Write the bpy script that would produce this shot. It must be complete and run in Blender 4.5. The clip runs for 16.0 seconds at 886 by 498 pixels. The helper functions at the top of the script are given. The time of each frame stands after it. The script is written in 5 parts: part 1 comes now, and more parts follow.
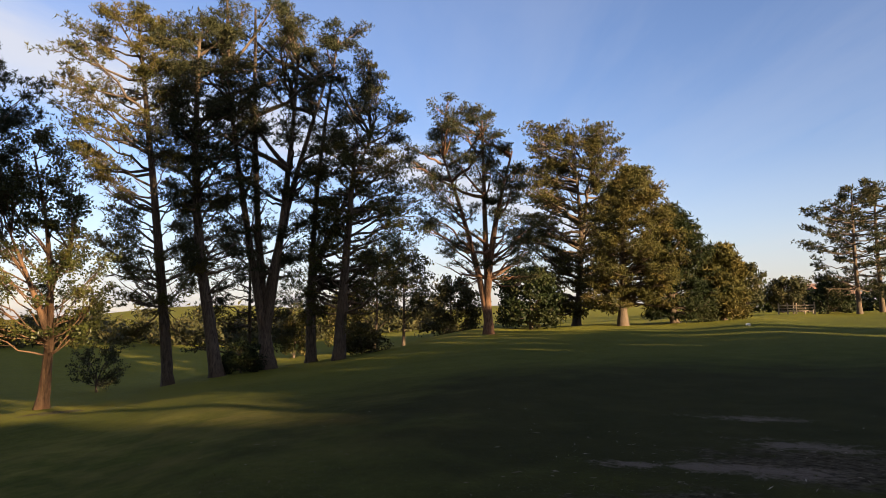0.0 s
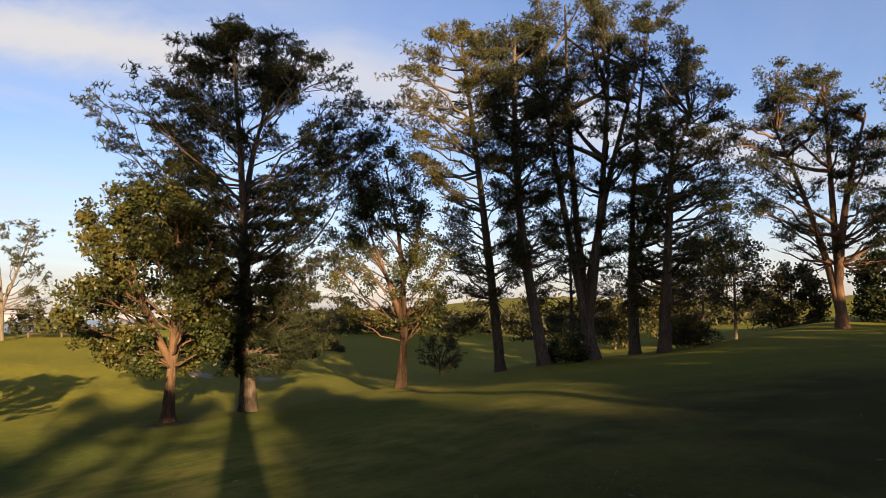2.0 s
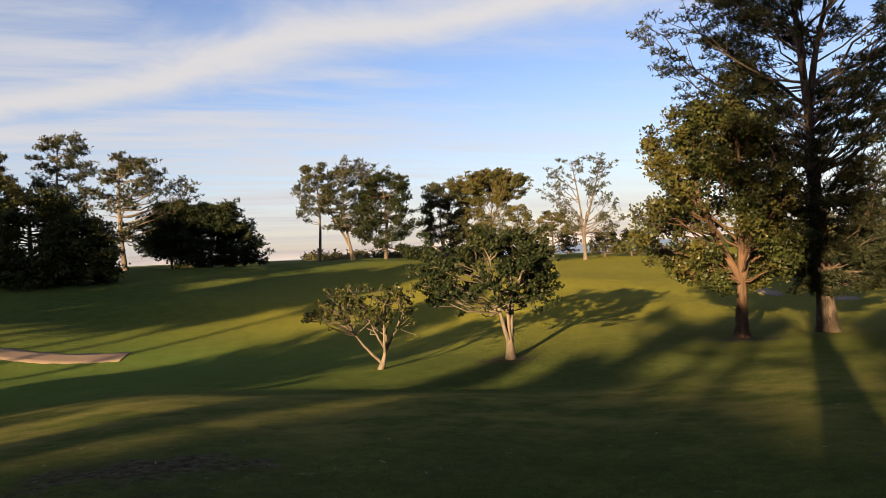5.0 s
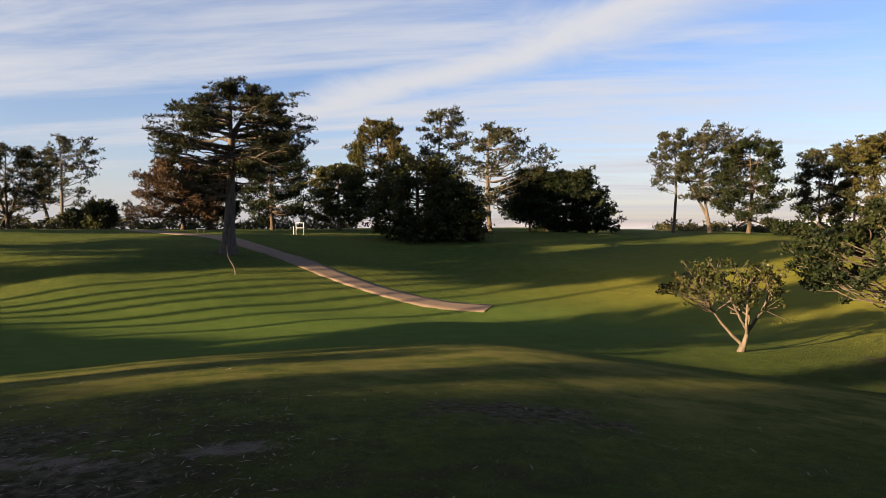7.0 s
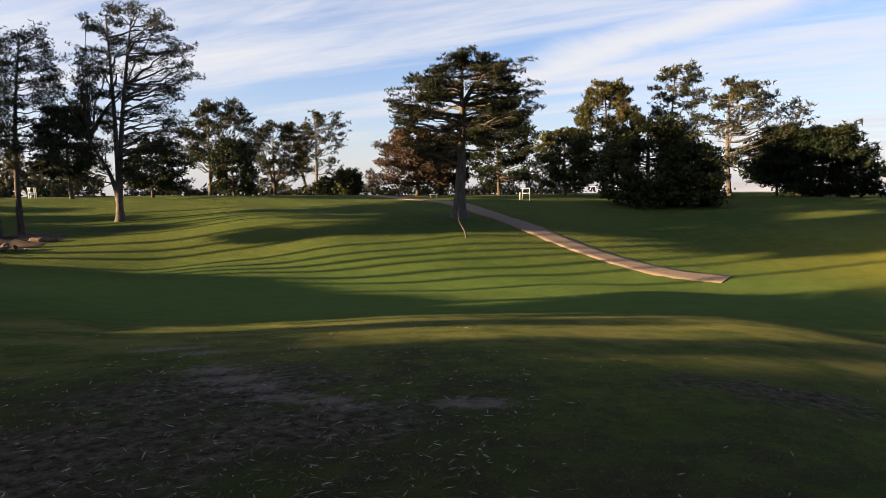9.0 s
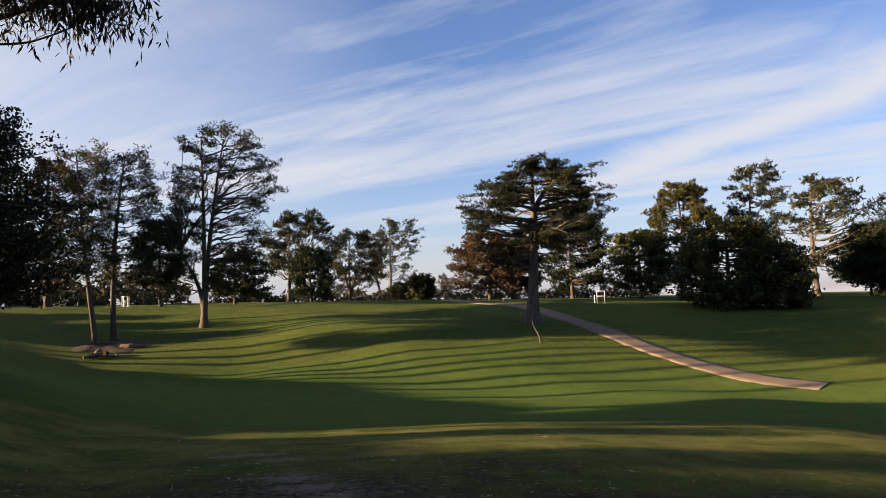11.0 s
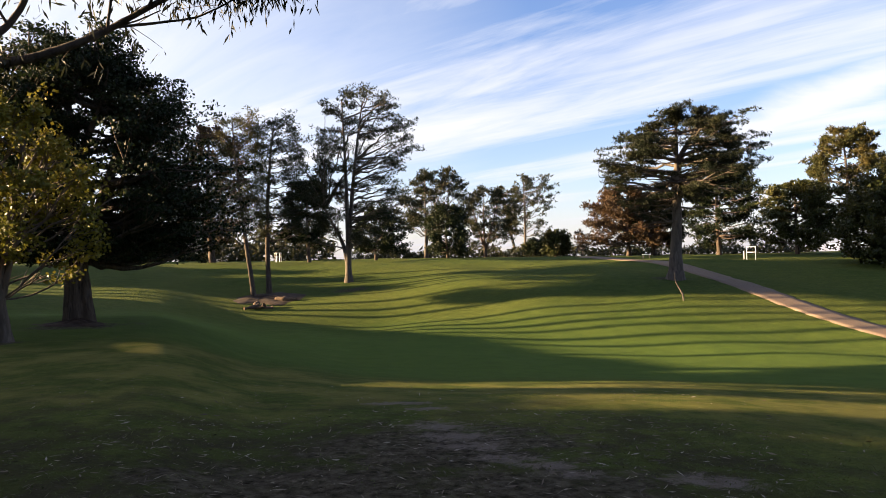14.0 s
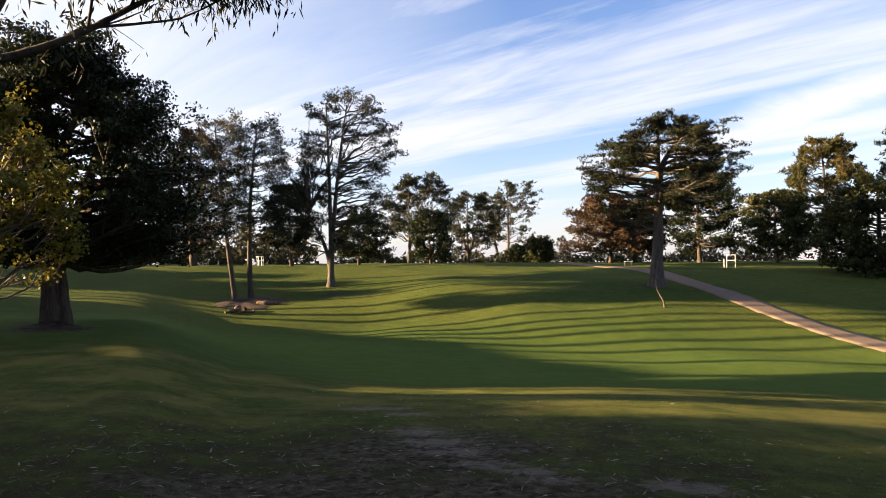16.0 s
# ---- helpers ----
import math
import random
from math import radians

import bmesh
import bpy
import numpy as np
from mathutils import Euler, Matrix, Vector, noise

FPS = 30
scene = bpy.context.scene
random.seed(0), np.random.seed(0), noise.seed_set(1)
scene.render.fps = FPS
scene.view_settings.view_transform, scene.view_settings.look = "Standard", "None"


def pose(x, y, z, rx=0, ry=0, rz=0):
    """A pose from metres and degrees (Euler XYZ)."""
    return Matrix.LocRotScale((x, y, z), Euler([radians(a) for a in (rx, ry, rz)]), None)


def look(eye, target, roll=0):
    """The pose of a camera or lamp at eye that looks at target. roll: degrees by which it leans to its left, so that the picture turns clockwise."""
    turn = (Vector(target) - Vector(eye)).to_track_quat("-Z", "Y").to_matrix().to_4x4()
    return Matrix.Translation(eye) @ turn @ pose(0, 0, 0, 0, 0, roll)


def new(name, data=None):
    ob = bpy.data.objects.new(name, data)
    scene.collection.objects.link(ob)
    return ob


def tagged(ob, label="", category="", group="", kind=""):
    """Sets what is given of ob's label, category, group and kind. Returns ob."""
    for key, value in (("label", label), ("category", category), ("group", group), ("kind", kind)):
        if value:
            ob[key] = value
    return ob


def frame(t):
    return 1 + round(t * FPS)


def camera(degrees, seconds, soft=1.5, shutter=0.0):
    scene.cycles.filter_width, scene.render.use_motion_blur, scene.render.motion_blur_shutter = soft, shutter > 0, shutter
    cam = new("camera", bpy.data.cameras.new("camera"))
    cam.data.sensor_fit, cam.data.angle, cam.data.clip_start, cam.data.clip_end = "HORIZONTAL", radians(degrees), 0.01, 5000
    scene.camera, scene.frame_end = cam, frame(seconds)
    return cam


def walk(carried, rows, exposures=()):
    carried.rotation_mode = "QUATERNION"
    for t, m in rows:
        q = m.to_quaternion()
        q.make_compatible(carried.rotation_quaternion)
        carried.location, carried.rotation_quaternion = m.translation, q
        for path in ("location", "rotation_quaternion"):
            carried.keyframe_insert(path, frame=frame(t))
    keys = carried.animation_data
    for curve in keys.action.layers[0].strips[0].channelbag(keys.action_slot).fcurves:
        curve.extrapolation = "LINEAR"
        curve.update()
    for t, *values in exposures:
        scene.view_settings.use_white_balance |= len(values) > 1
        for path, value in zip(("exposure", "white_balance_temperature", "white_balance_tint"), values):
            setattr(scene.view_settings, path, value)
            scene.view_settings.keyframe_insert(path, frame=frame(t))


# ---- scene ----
# the camera turns on the spot, held at arm's length by someone who pivots
EYE_H, ARM = 1.62, 0.45
cam = camera(66.41, 16.0, soft=0.6)


def held(yaw, pitch, roll):
    a = radians(yaw)
    return pose(-math.sin(a) * ARM, math.cos(a) * ARM, EYE_H, 90 + pitch, 0, yaw) @ pose(0, 0, 0, 0, 0, roll)


walk(cam, [(t, held(y, p, r)) for t, y, p, r in (
    (0.0, -131.50, 5.40, -0.77),
    (0.5, -125.73, 5.55, -0.89),
    (1.0, -118.97, 5.62, -1.14),
    (1.5, -112.34, 5.47, -1.31),
    (2.0, -105.16, 5.02, -0.76),
    (2.5, -96.63, 3.78, -0.50),
    (3.0, -89.88, 3.16, -0.07),
    (3.5, -84.50, 2.66, -1.16),
    (4.0, -75.82, 0.91, -2.02),
    (4.2, -72.14, 0.47, -2.38),
    (6.3, -43.76, -0.59, -1.24),
    (6.5, -40.36, -0.78, -0.62),
    (7.0, -31.53, -2.06, -0.57),
    (7.5, -26.63, -2.89, -0.46),
    (8.0, -19.15, -4.18, -0.74),
    (8.2, -17.20, -4.84, -0.63),
    (10.3, -8.49, -3.28, -1.14),
    (10.5, -7.72, -1.33, -1.07),
    (11.0, -6.82, 4.18, -1.55),
    (11.5, -4.06, 6.45, -2.54),
    (12.0, -2.44, 4.20, -2.08),
    (12.5, 0.00, 2.27, -2.08),
    (13.0, 1.47, 0.74, -1.48),
    (13.5, 3.78, 0.71, -1.57),
    (14.0, 4.58, 0.79, -1.51),
    (14.5, 6.32, 1.16, -1.45),
    (15.0, 6.18, 1.09, -1.44),
    (15.5, 6.00, 1.19, -1.38),
    (16.0, 3.16, 1.21, -0.99),
)], exposures=((0.0, 2.38, 6550, 10), (2.5, 2.22, 6750, 10), (3.5, 2.16, 6750, 10), (4.2, 2.2, 6800, 10), (7.0, 2.22, 6300, 10), (7.5, 2.18, 6300, 10), (8.0, 2.38, 6300, 10), (10.3, 2.48, 6200, 10),
             (11.0, 2.28, 6050, 10), (11.5, 2.18, 5950, 10), (12.0, 2.34, 6100, 10), (12.5, 2.66, 6300, 10), (13.5, 2.78, 6350, 10), (16.0, 2.8, 6400, 10)))

# ---- world, sun ----
SUN_AZ, SUN_EL = 91.5, 10.5      # bearing to the left of the y axis, height over the horizon


def heading(az):
    return Vector((-math.sin(radians(az)), math.cos(radians(az)), 0.0))


class Nodes:
    """Short-hand for a node tree."""

    def __init__(self, tree):
        self.tree = tree
        tree.nodes.clear()

    def add(self, kind, **inputs):
        n = self.tree.nodes.new(kind)
        for key, v in inputs.items():
            self.put(n, key, v)
        return n

    def put(self, n, key, v):
        slot = n.inputs[int(key[1:])] if key[0] == "i" and key[1:].isdigit() else n.inputs[key.replace("_", " ")]
        if isinstance(v, bpy.types.NodeSocket):
            self.tree.links.new(v, slot)
        else:
            slot.default_value = v

    def math(self, op, a, b=0.0, c=0.0):
        n = self.tree.nodes.new("ShaderNodeMath")
        n.operation = op
        for k, v in enumerate((a, b, c)):
            self.put(n, f"i{k}", v)
        return n.outputs[0]

    def vec(self, op, a, b=(0, 0, 0)):
        n = self.tree.nodes.new("ShaderNodeVectorMath")
        n.operation = op
        self.put(n, "i0", a)
        self.put(n, "i1", b)
        return n.outputs["Value" if op == "LENGTH" else "Vector"]

    def noise(self, vec, scale, detail=4.0, rough=0.55, distort=0.0):
        n = self.add("ShaderNodeTexNoise", Scale=scale, Detail=detail, Roughness=rough, Distortion=distort)
        if vec is not None:
            self.put(n, "Vector", vec)
        return n.outputs["Fac"]

    def ramp(self, fac, *stops):
        n = self.tree.nodes.new("ShaderNodeValToRGB")
        self.put(n, "Fac", fac)
        e = n.color_ramp.elements
        while len(e) < len(stops):
            e.new(0.5)
        for el, (p, c) in zip(e, stops):
            el.position = p
            el.color = (c, c, c, 1) if isinstance(c, float) else (*c, 1)
        return n.outputs["Color"]

    def mix(self, fac, a, b, blend="MIX"):
        n = self.tree.nodes.new("ShaderNodeMix")
        n.data_type, n.blend_type = "RGBA", blend
        for slot, v in ((0, fac), (6, a), (7, b)):
            if isinstance(v, bpy.types.NodeSocket):
                self.tree.links.new(v, n.inputs[slot])
            else:
                n.inputs[slot].default_value = (*v, 1) if isinstance(v, tuple) else v
        return n.outputs[2]


def make_world():
    world = bpy.data.worlds.new("evening_sky")
    scene.world = world
    world.use_nodes = True
    g = Nodes(world.node_tree)
    sky = g.add("ShaderNodeTexSky")
    sky.sky_type, sky.sun_disc, sky.sun_elevation, sky.sun_rotation = "NISHITA", False, radians(SUN_EL), radians(-SUN_AZ)
    sky.air_density, sky.dust_density, sky.ozone_density = 1.0, 0.4, 2.0
    co = g.add("ShaderNodeTexCoord").outputs["Generated"]
    sep = g.add("ShaderNodeSeparateXYZ", Vector=co)
    up = g.math("MAXIMUM", sep.outputs[2], 0.0)
    den = g.math("ADD", up, 0.07)
    px, py = g.math("DIVIDE", sep.outputs[0], den), g.math("DIVIDE", sep.outputs[1], den)
    flat = g.add("ShaderNodeCombineXYZ", X=px, Y=py).outputs[0]
    # cirrus drawn out along one wind, with a warp so that the bands fray
    turn = g.add("ShaderNodeMapping", Vector=flat, Rotation=(0, 0, radians(-52)), Location=(0.0, 0.0, 0.0)).outputs[0]
    long = g.add("ShaderNodeMapping", Vector=turn, Scale=(1.0, 0.24, 1.0), Location=(0.35, 1.3, 0.0)).outputs[0]
    band = g.noise(long, 0.75, 6.0, 0.56, 0.5)
    wisp = g.noise(long, 2.6, 8.0, 0.62, 0.7)
    body = g.math("ADD", g.math("MULTIPLY", band, 0.72), g.math("MULTIPLY", wisp, 0.28))
    cloud = g.ramp(body, (0.43, 0.0), (0.53, 0.6), (0.63, 1.0))
    # thicker toward the bearing that the late clouds come from, nearly clear opposite
    side = g.math("ADD", g.math("MULTIPLY", sep.outputs[0], -0.35), g.math("MULTIPLY", sep.outputs[1], 0.75))
    amount = g.ramp(g.math("ADD", side, 0.5), (0.05, 0.12), (0.75, 1.0))
    veil = g.ramp(up, (0.0, 1.0), (0.05, 0.7), (0.12, 0.28), (0.25, 0.0))     # haze over the sea
    cover = g.math("MULTIPLY", cloud, amount)
    # one long bank of cloud across the sea side
    across = g.math("ADD", g.math("MULTIPLY", px, 0.98), g.math("MULTIPLY", py, 0.196))
    fray = g.math("MULTIPLY", g.math("SUBTRACT", g.noise(flat, 1.4, 7.0, 0.6, 0.4), 0.5), 0.75)
    off = g.math("DIVIDE", g.math("ADD", g.math("SUBTRACT", across, 2.30), fray), 0.28)
    bank = g.math("POWER", 2.718, g.math("MULTIPLY", g.math("MULTIPLY", off, off), -1.0))
    bank = g.math("MULTIPLY", bank, g.ramp(g.math("MULTIPLY", py, 0.2), (0.0, 0.8), (0.02, 1.0), (0.8, 1.0), (1.0, 0.0)))
    cover = g.math("MAXIMUM", cover, g.math("MULTIPLY", bank, 0.95))
    cover = g.math("MAXIMUM", cover, g.math("MULTIPLY", veil, g.ramp(band, (0.3, 0.5), (0.7, 1.0))))
    # milky sky on the sun's side
    glow = g.ramp(g.math("ADD", g.math("MULTIPLY", sep.outputs[0], -0.8), g.math("MULTIPLY", sep.outputs[1], 0.45)), (0.38, 0.0), (0.74, 0.8))
    cover = g.math("MAXIMUM", cover, g.math("MULTIPLY", glow, g.ramp(wisp, (0.25, 0.55), (0.6, 1.0))))
    fade = g.ramp(up, (0.0, 0.9), (0.05, 1.0))
    cover = g.math("MULTIPLY", cover, fade)
    tone = g.ramp(up, (0.0, (0.70, 0.68, 0.74)), (0.05, (0.84, 0.81, 0.85)), (0.12, (0.93, 0.91, 0.93)), (0.4, (0.98, 0.96, 0.97)))
    sky_col = g.mix(1.0, sky.outputs[0], (SKY_GAIN * 1.03, SKY_GAIN * 0.97, SKY_GAIN * 1.2), "MULTIPLY")
    cloud_col = g.mix(1.0, tone, (CLOUD_GAIN, CLOUD_GAIN, CLOUD_GAIN), "MULTIPLY")
    mixed = g.mix(cover, sky_col, cloud_col)
    back = g.add("ShaderNodeBackground", Color=mixed, Strength=1.0)
    out = g.add("ShaderNodeOutputWorld", Surface=back.outputs[0])


SKY_GAIN, CLOUD_GAIN = 0.038, 0.168
make_world()
sun = new("sun", bpy.data.lights.new("sun", "SUN"))
sun.data.energy, sun.data.angle, sun.data.color = 5.0, radians(0.6), (1.0, 0.72, 0.40)
sun.matrix_world = look(heading(SUN_AZ) * 100 + Vector((0, 0, 100 * math.tan(radians(SUN_EL)))), (0, 0, 0))


# ---- materials ----
def material(name):
    m = bpy.data.materials.new(name)
    m.use_nodes = True
    return m, Nodes(m.node_tree)


def finish(g, color, rough, bump=None, strength=0.3, dist=0.02, spec=0.3, extra=None):
    b = g.add("ShaderNodeBsdfPrincipled", Base_Color=color, Roughness=rough)
    b.inputs["Specular IOR Level"].default_value = spec
    if bump is not None:
        n = g.add("ShaderNodeBump", Height=bump, Strength=strength, Distance=dist)
        g.put(b, "Normal", n.outputs[0])
    shader = b.outputs[0]
    if extra is not None:
        t = g.add("ShaderNodeBsdfTranslucent", Color=extra)
        mixer = g.add("ShaderNodeMixShader", i0=0.22, i1=shader, i2=t.outputs[0])
        shader = mixer.outputs[0]
    g.add("ShaderNodeOutputMaterial", Surface=shader)


def leaf_material(name, dark, light, warm, rough=0.6):
    """Foliage: differs leaf by leaf, clump by clump and tree by tree."""
    m, g = material(name)
    pos = g.add("ShaderNodeTexCoord").outputs["Object"]
    isl = g.add("ShaderNodeNewGeometry").outputs["Random Per Island"]
    tree = g.add("ShaderNodeObjectInfo").outputs["Random"]
    c = g.mix(isl, dark, light)
    c = g.mix(g.ramp(g.noise(pos, 0.55, 3.0), (0.46, 0.0), (0.66, 0.8)), c, warm)
    c = g.mix(g.ramp(tree, (0.0, 0.0), (1.0, 0.25)), c, tuple(0.6 * a + 0.4 * b for a, b in zip(light, warm)))
    finish(g, c, rough, spec=0.15, extra=c)
    return m


def bark_material(name, dark, light, tint, scale=1.0):
    m, g = material(name)
    pos = g.add("ShaderNodeTexCoord").outputs["Object"]
    long = g.add("ShaderNodeMapping", Vector=pos, Scale=(6 * scale, 6 * scale, 1.1 * scale)).outputs[0]
    ridge = g.noise(long, 2.2, 7.0, 0.62, 0.6)
    blot = g.noise(pos, 0.9, 3.0)
    c = g.mix(g.ramp(ridge, (0.32, 0.0), (0.68, 1.0)), dark, light)
    c = g.mix(g.ramp(blot, (0.45, 0.0), (0.7, 0.7)), c, tint)
    finish(g, c, 0.9, ridge, 0.7, 0.05, 0.15)
    return m


M_PINE = leaf_material("pine_needles", (0.0107, 0.0148, 0.0074), (0.0353, 0.0394, 0.0172), (0.0640, 0.0558, 0.0230))
# darkened pine needles: the shade on the macrocarpa is put into this colour
M_MACRO_SHADED = leaf_material("shaded_macrocarpa_sprays", (0.007, 0.011, 0.005), (0.024, 0.028, 0.012), (0.04, 0.038, 0.016))
# lit copy of the pine needles: the low sun's gold is in its colour
M_PINE_SUNLIT = leaf_material("sunlit_gold_needles", (0.0213, 0.0262, 0.0082), (0.0574, 0.0558, 0.0148), (0.0943, 0.0672, 0.0180))
M_DENSE = leaf_material("dark_evergreen_leaves", (0.0049, 0.0090, 0.0033), (0.0172, 0.0262, 0.0082), (0.0262, 0.0287, 0.0090), 0.6)
M_BROAD = leaf_material("broad_leaves", (0.0148, 0.0213, 0.0066), (0.0476, 0.0525, 0.0148), (0.0779, 0.0640, 0.0164), 0.4)
M_YELLOW = leaf_material("yellowing_leaves", (0.0615, 0.0672, 0.0115), (0.1476, 0.1394, 0.0205), (0.2460, 0.1804, 0.0205), 0.5)
M_GUM = leaf_material("gum_leaves", (0.0082, 0.0115, 0.0066), (0.0213, 0.0246, 0.0123), (0.0246, 0.0213, 0.0098), 0.6)
M_BROWN = leaf_material("browned_needles", (0.0295, 0.0205, 0.0107), (0.0697, 0.0426, 0.0213), (0.0902, 0.0508, 0.0246))
M_FAR = leaf_material("hedge_leaves", (0.0164, 0.0205, 0.0098), (0.0443, 0.0459, 0.0180), (0.0689, 0.0558, 0.0230))
M_BARK = bark_material("grey_pine_bark", (0.0246, 0.0189, 0.0148), (0.1148, 0.0861, 0.0656), (0.0738, 0.0508, 0.0353))
M_BARK_RED = bark_material("reddish_bark", (0.0410, 0.0213, 0.0139), (0.1558, 0.0943, 0.0615), (0.1230, 0.0615, 0.0369))
M_BARK_ASH = bark_material("pale_smooth_bark", (0.055, 0.043, 0.033), (0.15, 0.12, 0.092), (0.095, 0.075, 0.058), 0.6)
M_BARK_PALE = bark_material("weathered_grey_bark", (0.0410, 0.0328, 0.0254), (0.1353, 0.1082, 0.0861), (0.0902, 0.0697, 0.0541), 0.7)
M_BARK_TAN = bark_material("tan_bark", (0.034, 0.020, 0.013), (0.115, 0.071, 0.045), (0.10, 0.053, 0.031))

# ---- ground ----
RINGS = (0, 8, 22, 30, 37.5, 45, 70, 110, 400)
# bearing, then the height of the land at each ring
BEARINGS = (
    (37, .06, .20, -.05, -.30, -.10, 1.9, 2.3, -2), (28, -.02, .02, -.45, -.62, -.32, 1.7, 2.1, -3), (19, -.30, -1.1, -1.55, -1.6, -1.05, 1.55, 1.9, -4),
    (10.5, -.30, -1.5, -1.95, -2.1, -.65, 1.55, 1.75, -6), (3, -.30, -1.7, -2.05, -1.72, .10, 1.55, 1.6, -8), (-5, -.30, -1.85, -2.2, -1.35, .18, 1.4, 1.4, -11),
    (-14, -.30, -1.9, -2.35, -1.05, .06, 1.2, 1.25, -14), (-35, -.40, -1.9, -2.6, -2.1, -1.2, .75, .95, -16), (-55, -.60, -2.2, -2.55, -2.0, -1.4, .4, .2, -16),
    (-71, -.70, -2.15, -1.95, -1.35, -.95, -1.25, -1.2, -16), (-81, -.62, -2.0, -2.3, -2.0, -1.5, -1.6, -1.6, -12), (-90, -.50, -1.75, -2.5, -2.8, -2.6, -2.2, -2.2, -8), (-103, -.30, -1.2, -1.7, -2.5, -3.2, -4.2, -2.6, 0),
    (-116, .0, -.7, -1.1, -1.3, -1.65, -3.9, -3.0, 4), (-135, .10, .0, .05, .08, .1, 0.1, -.6, 3), (-157, .20, .30, .40, .50, .60, .70, .9, 1))
# the unseen bank added for its shade: place along it, height
SHADE_BANK = ((-60, -40, -25, -12, -9, -8, -6, -5, -3, -2, 0, 4, 5, 6, 7, 8, 9, 10.5, 11, 12, 13.5, 16, 18, 22, 25, 27, 30.6, 36, 38, 44, 60),
        (1, 8, 11, 11, 10.3, 9.7, 9.6, 10.0, 9.9, 9.0, 8.8, 8.8, 8.7, 8.2, 7.9, 7.55, 7.3, 7.1, 6.8, 6.45, 6.4, 7.6, 7.0, 6.6, 6.1, 5.8, 5.3, 4.2, 3.6, 2.5, 1))
SEA = -30.0


def pchip(xs, ys, x):
    """Monotone cubic through the rings, for arrays."""
    xs, ys = np.asarray(xs, float), np.asarray(ys, float)
    h = np.diff(xs)
    d = np.diff(ys, axis=-1) / h
    m = np.zeros_like(ys)
    a, b = d[..., :-1], d[..., 1:]
    ok = a * b > 0
    m[..., 1:-1] = np.where(ok, 2 * a * b / np.where(ok, a + b, 1), 0)
    m[..., 0], m[..., -1] = d[..., 0], d[..., -1]
    k = np.clip(np.searchsorted(xs, x, side="right") - 1, 0, len(xs) - 2)
    t = (x - xs[k]) / h[k]
    pick = (lambda v: np.take_along_axis(v, k[:, None], 1)[:, 0])
    y0, y1, m0, m1 = pick(ys), pick(ys[..., 1:]), pick(m) * h[k], pick(m[..., 1:]) * h[k]
    return (2 * t ** 3 - 3 * t ** 2 + 1) * y0 + (t ** 3 - 2 * t ** 2 + t) * m0 + (-2 * t ** 3 + 3 * t ** 2) * y1 + (t ** 3 - t ** 2) * m1


TABLE = np.array(sorted(BEARINGS))
AZ_IN = np.concatenate((TABLE[-1:, 0] - 360, TABLE[:, 0], TABLE[:1, 0] + 360))
Z_IN = np.concatenate((TABLE[-1:, 1:], TABLE[:, 1:], TABLE[:1, 1:]))


def land(x, y):
    """Height of the ground, for arrays."""
    x, y = np.atleast_1d(np.asarray(x, float)), np.atleast_1d(np.asarray(y, float))
    r, az = np.hypot(x, y), np.degrees(np.arctan2(-x, y))
    az = np.where(az > 120, az - 360, az)
    k = np.clip(np.searchsorted(AZ_IN, az, side="right") - 1, 0, len(AZ_IN) - 2)
    f = (az - AZ_IN[k]) / (AZ_IN[k + 1] - AZ_IN[k])
    f = f * f * (3 - 2 * f) * 0.5 + f * 0.5
    prof = Z_IN[k] * (1 - f)[:, None] + Z_IN[k + 1] * f[:, None]
    prof = np.concatenate((np.zeros((len(r), 1)), prof), 1)
    z = pchip(RINGS, prof, np.minimum(r, 400.0))
    z += np.clip(r / 12, 0, 1) * (0.10 * np.sin(x * 0.23 + 1.3) * np.sin(y * 0.19 + 0.4) + 0.05 * np.sin(x * 0.51 + y * 0.33) + 0.035 * np.sin(0.8 * x + 0.45 * y + 1.5 * np.sin(0.21 * y)))
    # unseen bank added on the sun's side, whose shade lies over the hollow
    wide = (np.where(az < -120, az + 360, az) - 41.5) / 9
    rise = np.interp(y, SHADE_BANK[0], SHADE_BANK[1]) + 0.1 * np.sin(y * 0.9) + 0.1 * np.sin(y * 2.1 + 1)
    over = np.clip(wide, 0, 1) ** 2 * (3 - 2 * np.clip(wide, 0, 1)) * np.exp(-((x + 42) / 10.0) ** 2)
    z = z + np.maximum(rise - z, 0) * over
    seaward = np.clip((np.minimum(az, 30) + 95) / 25, 0, 1) * np.clip((35 - az) / 25, 0, 1)
    far = np.clip((r - 400) / 500, 0, 1)
    z = z - seaward * 40 * far + (1 - seaward) * far * 12 * (0.5 + 0.5 * np.sin(az * 0.21))
    return z


def on_land(az, dist, lift=0.0):
    p = heading(az) * dist
    return Vector((p.x, p.y, float(land(p.x, p.y)[0]) + lift))


def mesh_from(name, verts, faces, mat, smooth=False):
    """A mesh of quads or triangles from arrays."""
    verts, faces = np.asarray(verts, np.float32), np.asarray(faces, np.int32)
    me = bpy.data.meshes.new(name)
    n, k = faces.shape
    me.vertices.add(len(verts))
    me.vertices.foreach_set("co", verts.ravel())
    me.loops.add(n * k)
    me.loops.foreach_set("vertex_index", faces.ravel())
    me.polygons.add(n)
    me.polygons.foreach_set("loop_start", np.arange(0, n * k, k, dtype=np.int32))
    me.polygons.foreach_set("use_smooth", np.full(n, smooth))
    me.update(calc_edges=True)
    me.materials.append(mat)
    return me


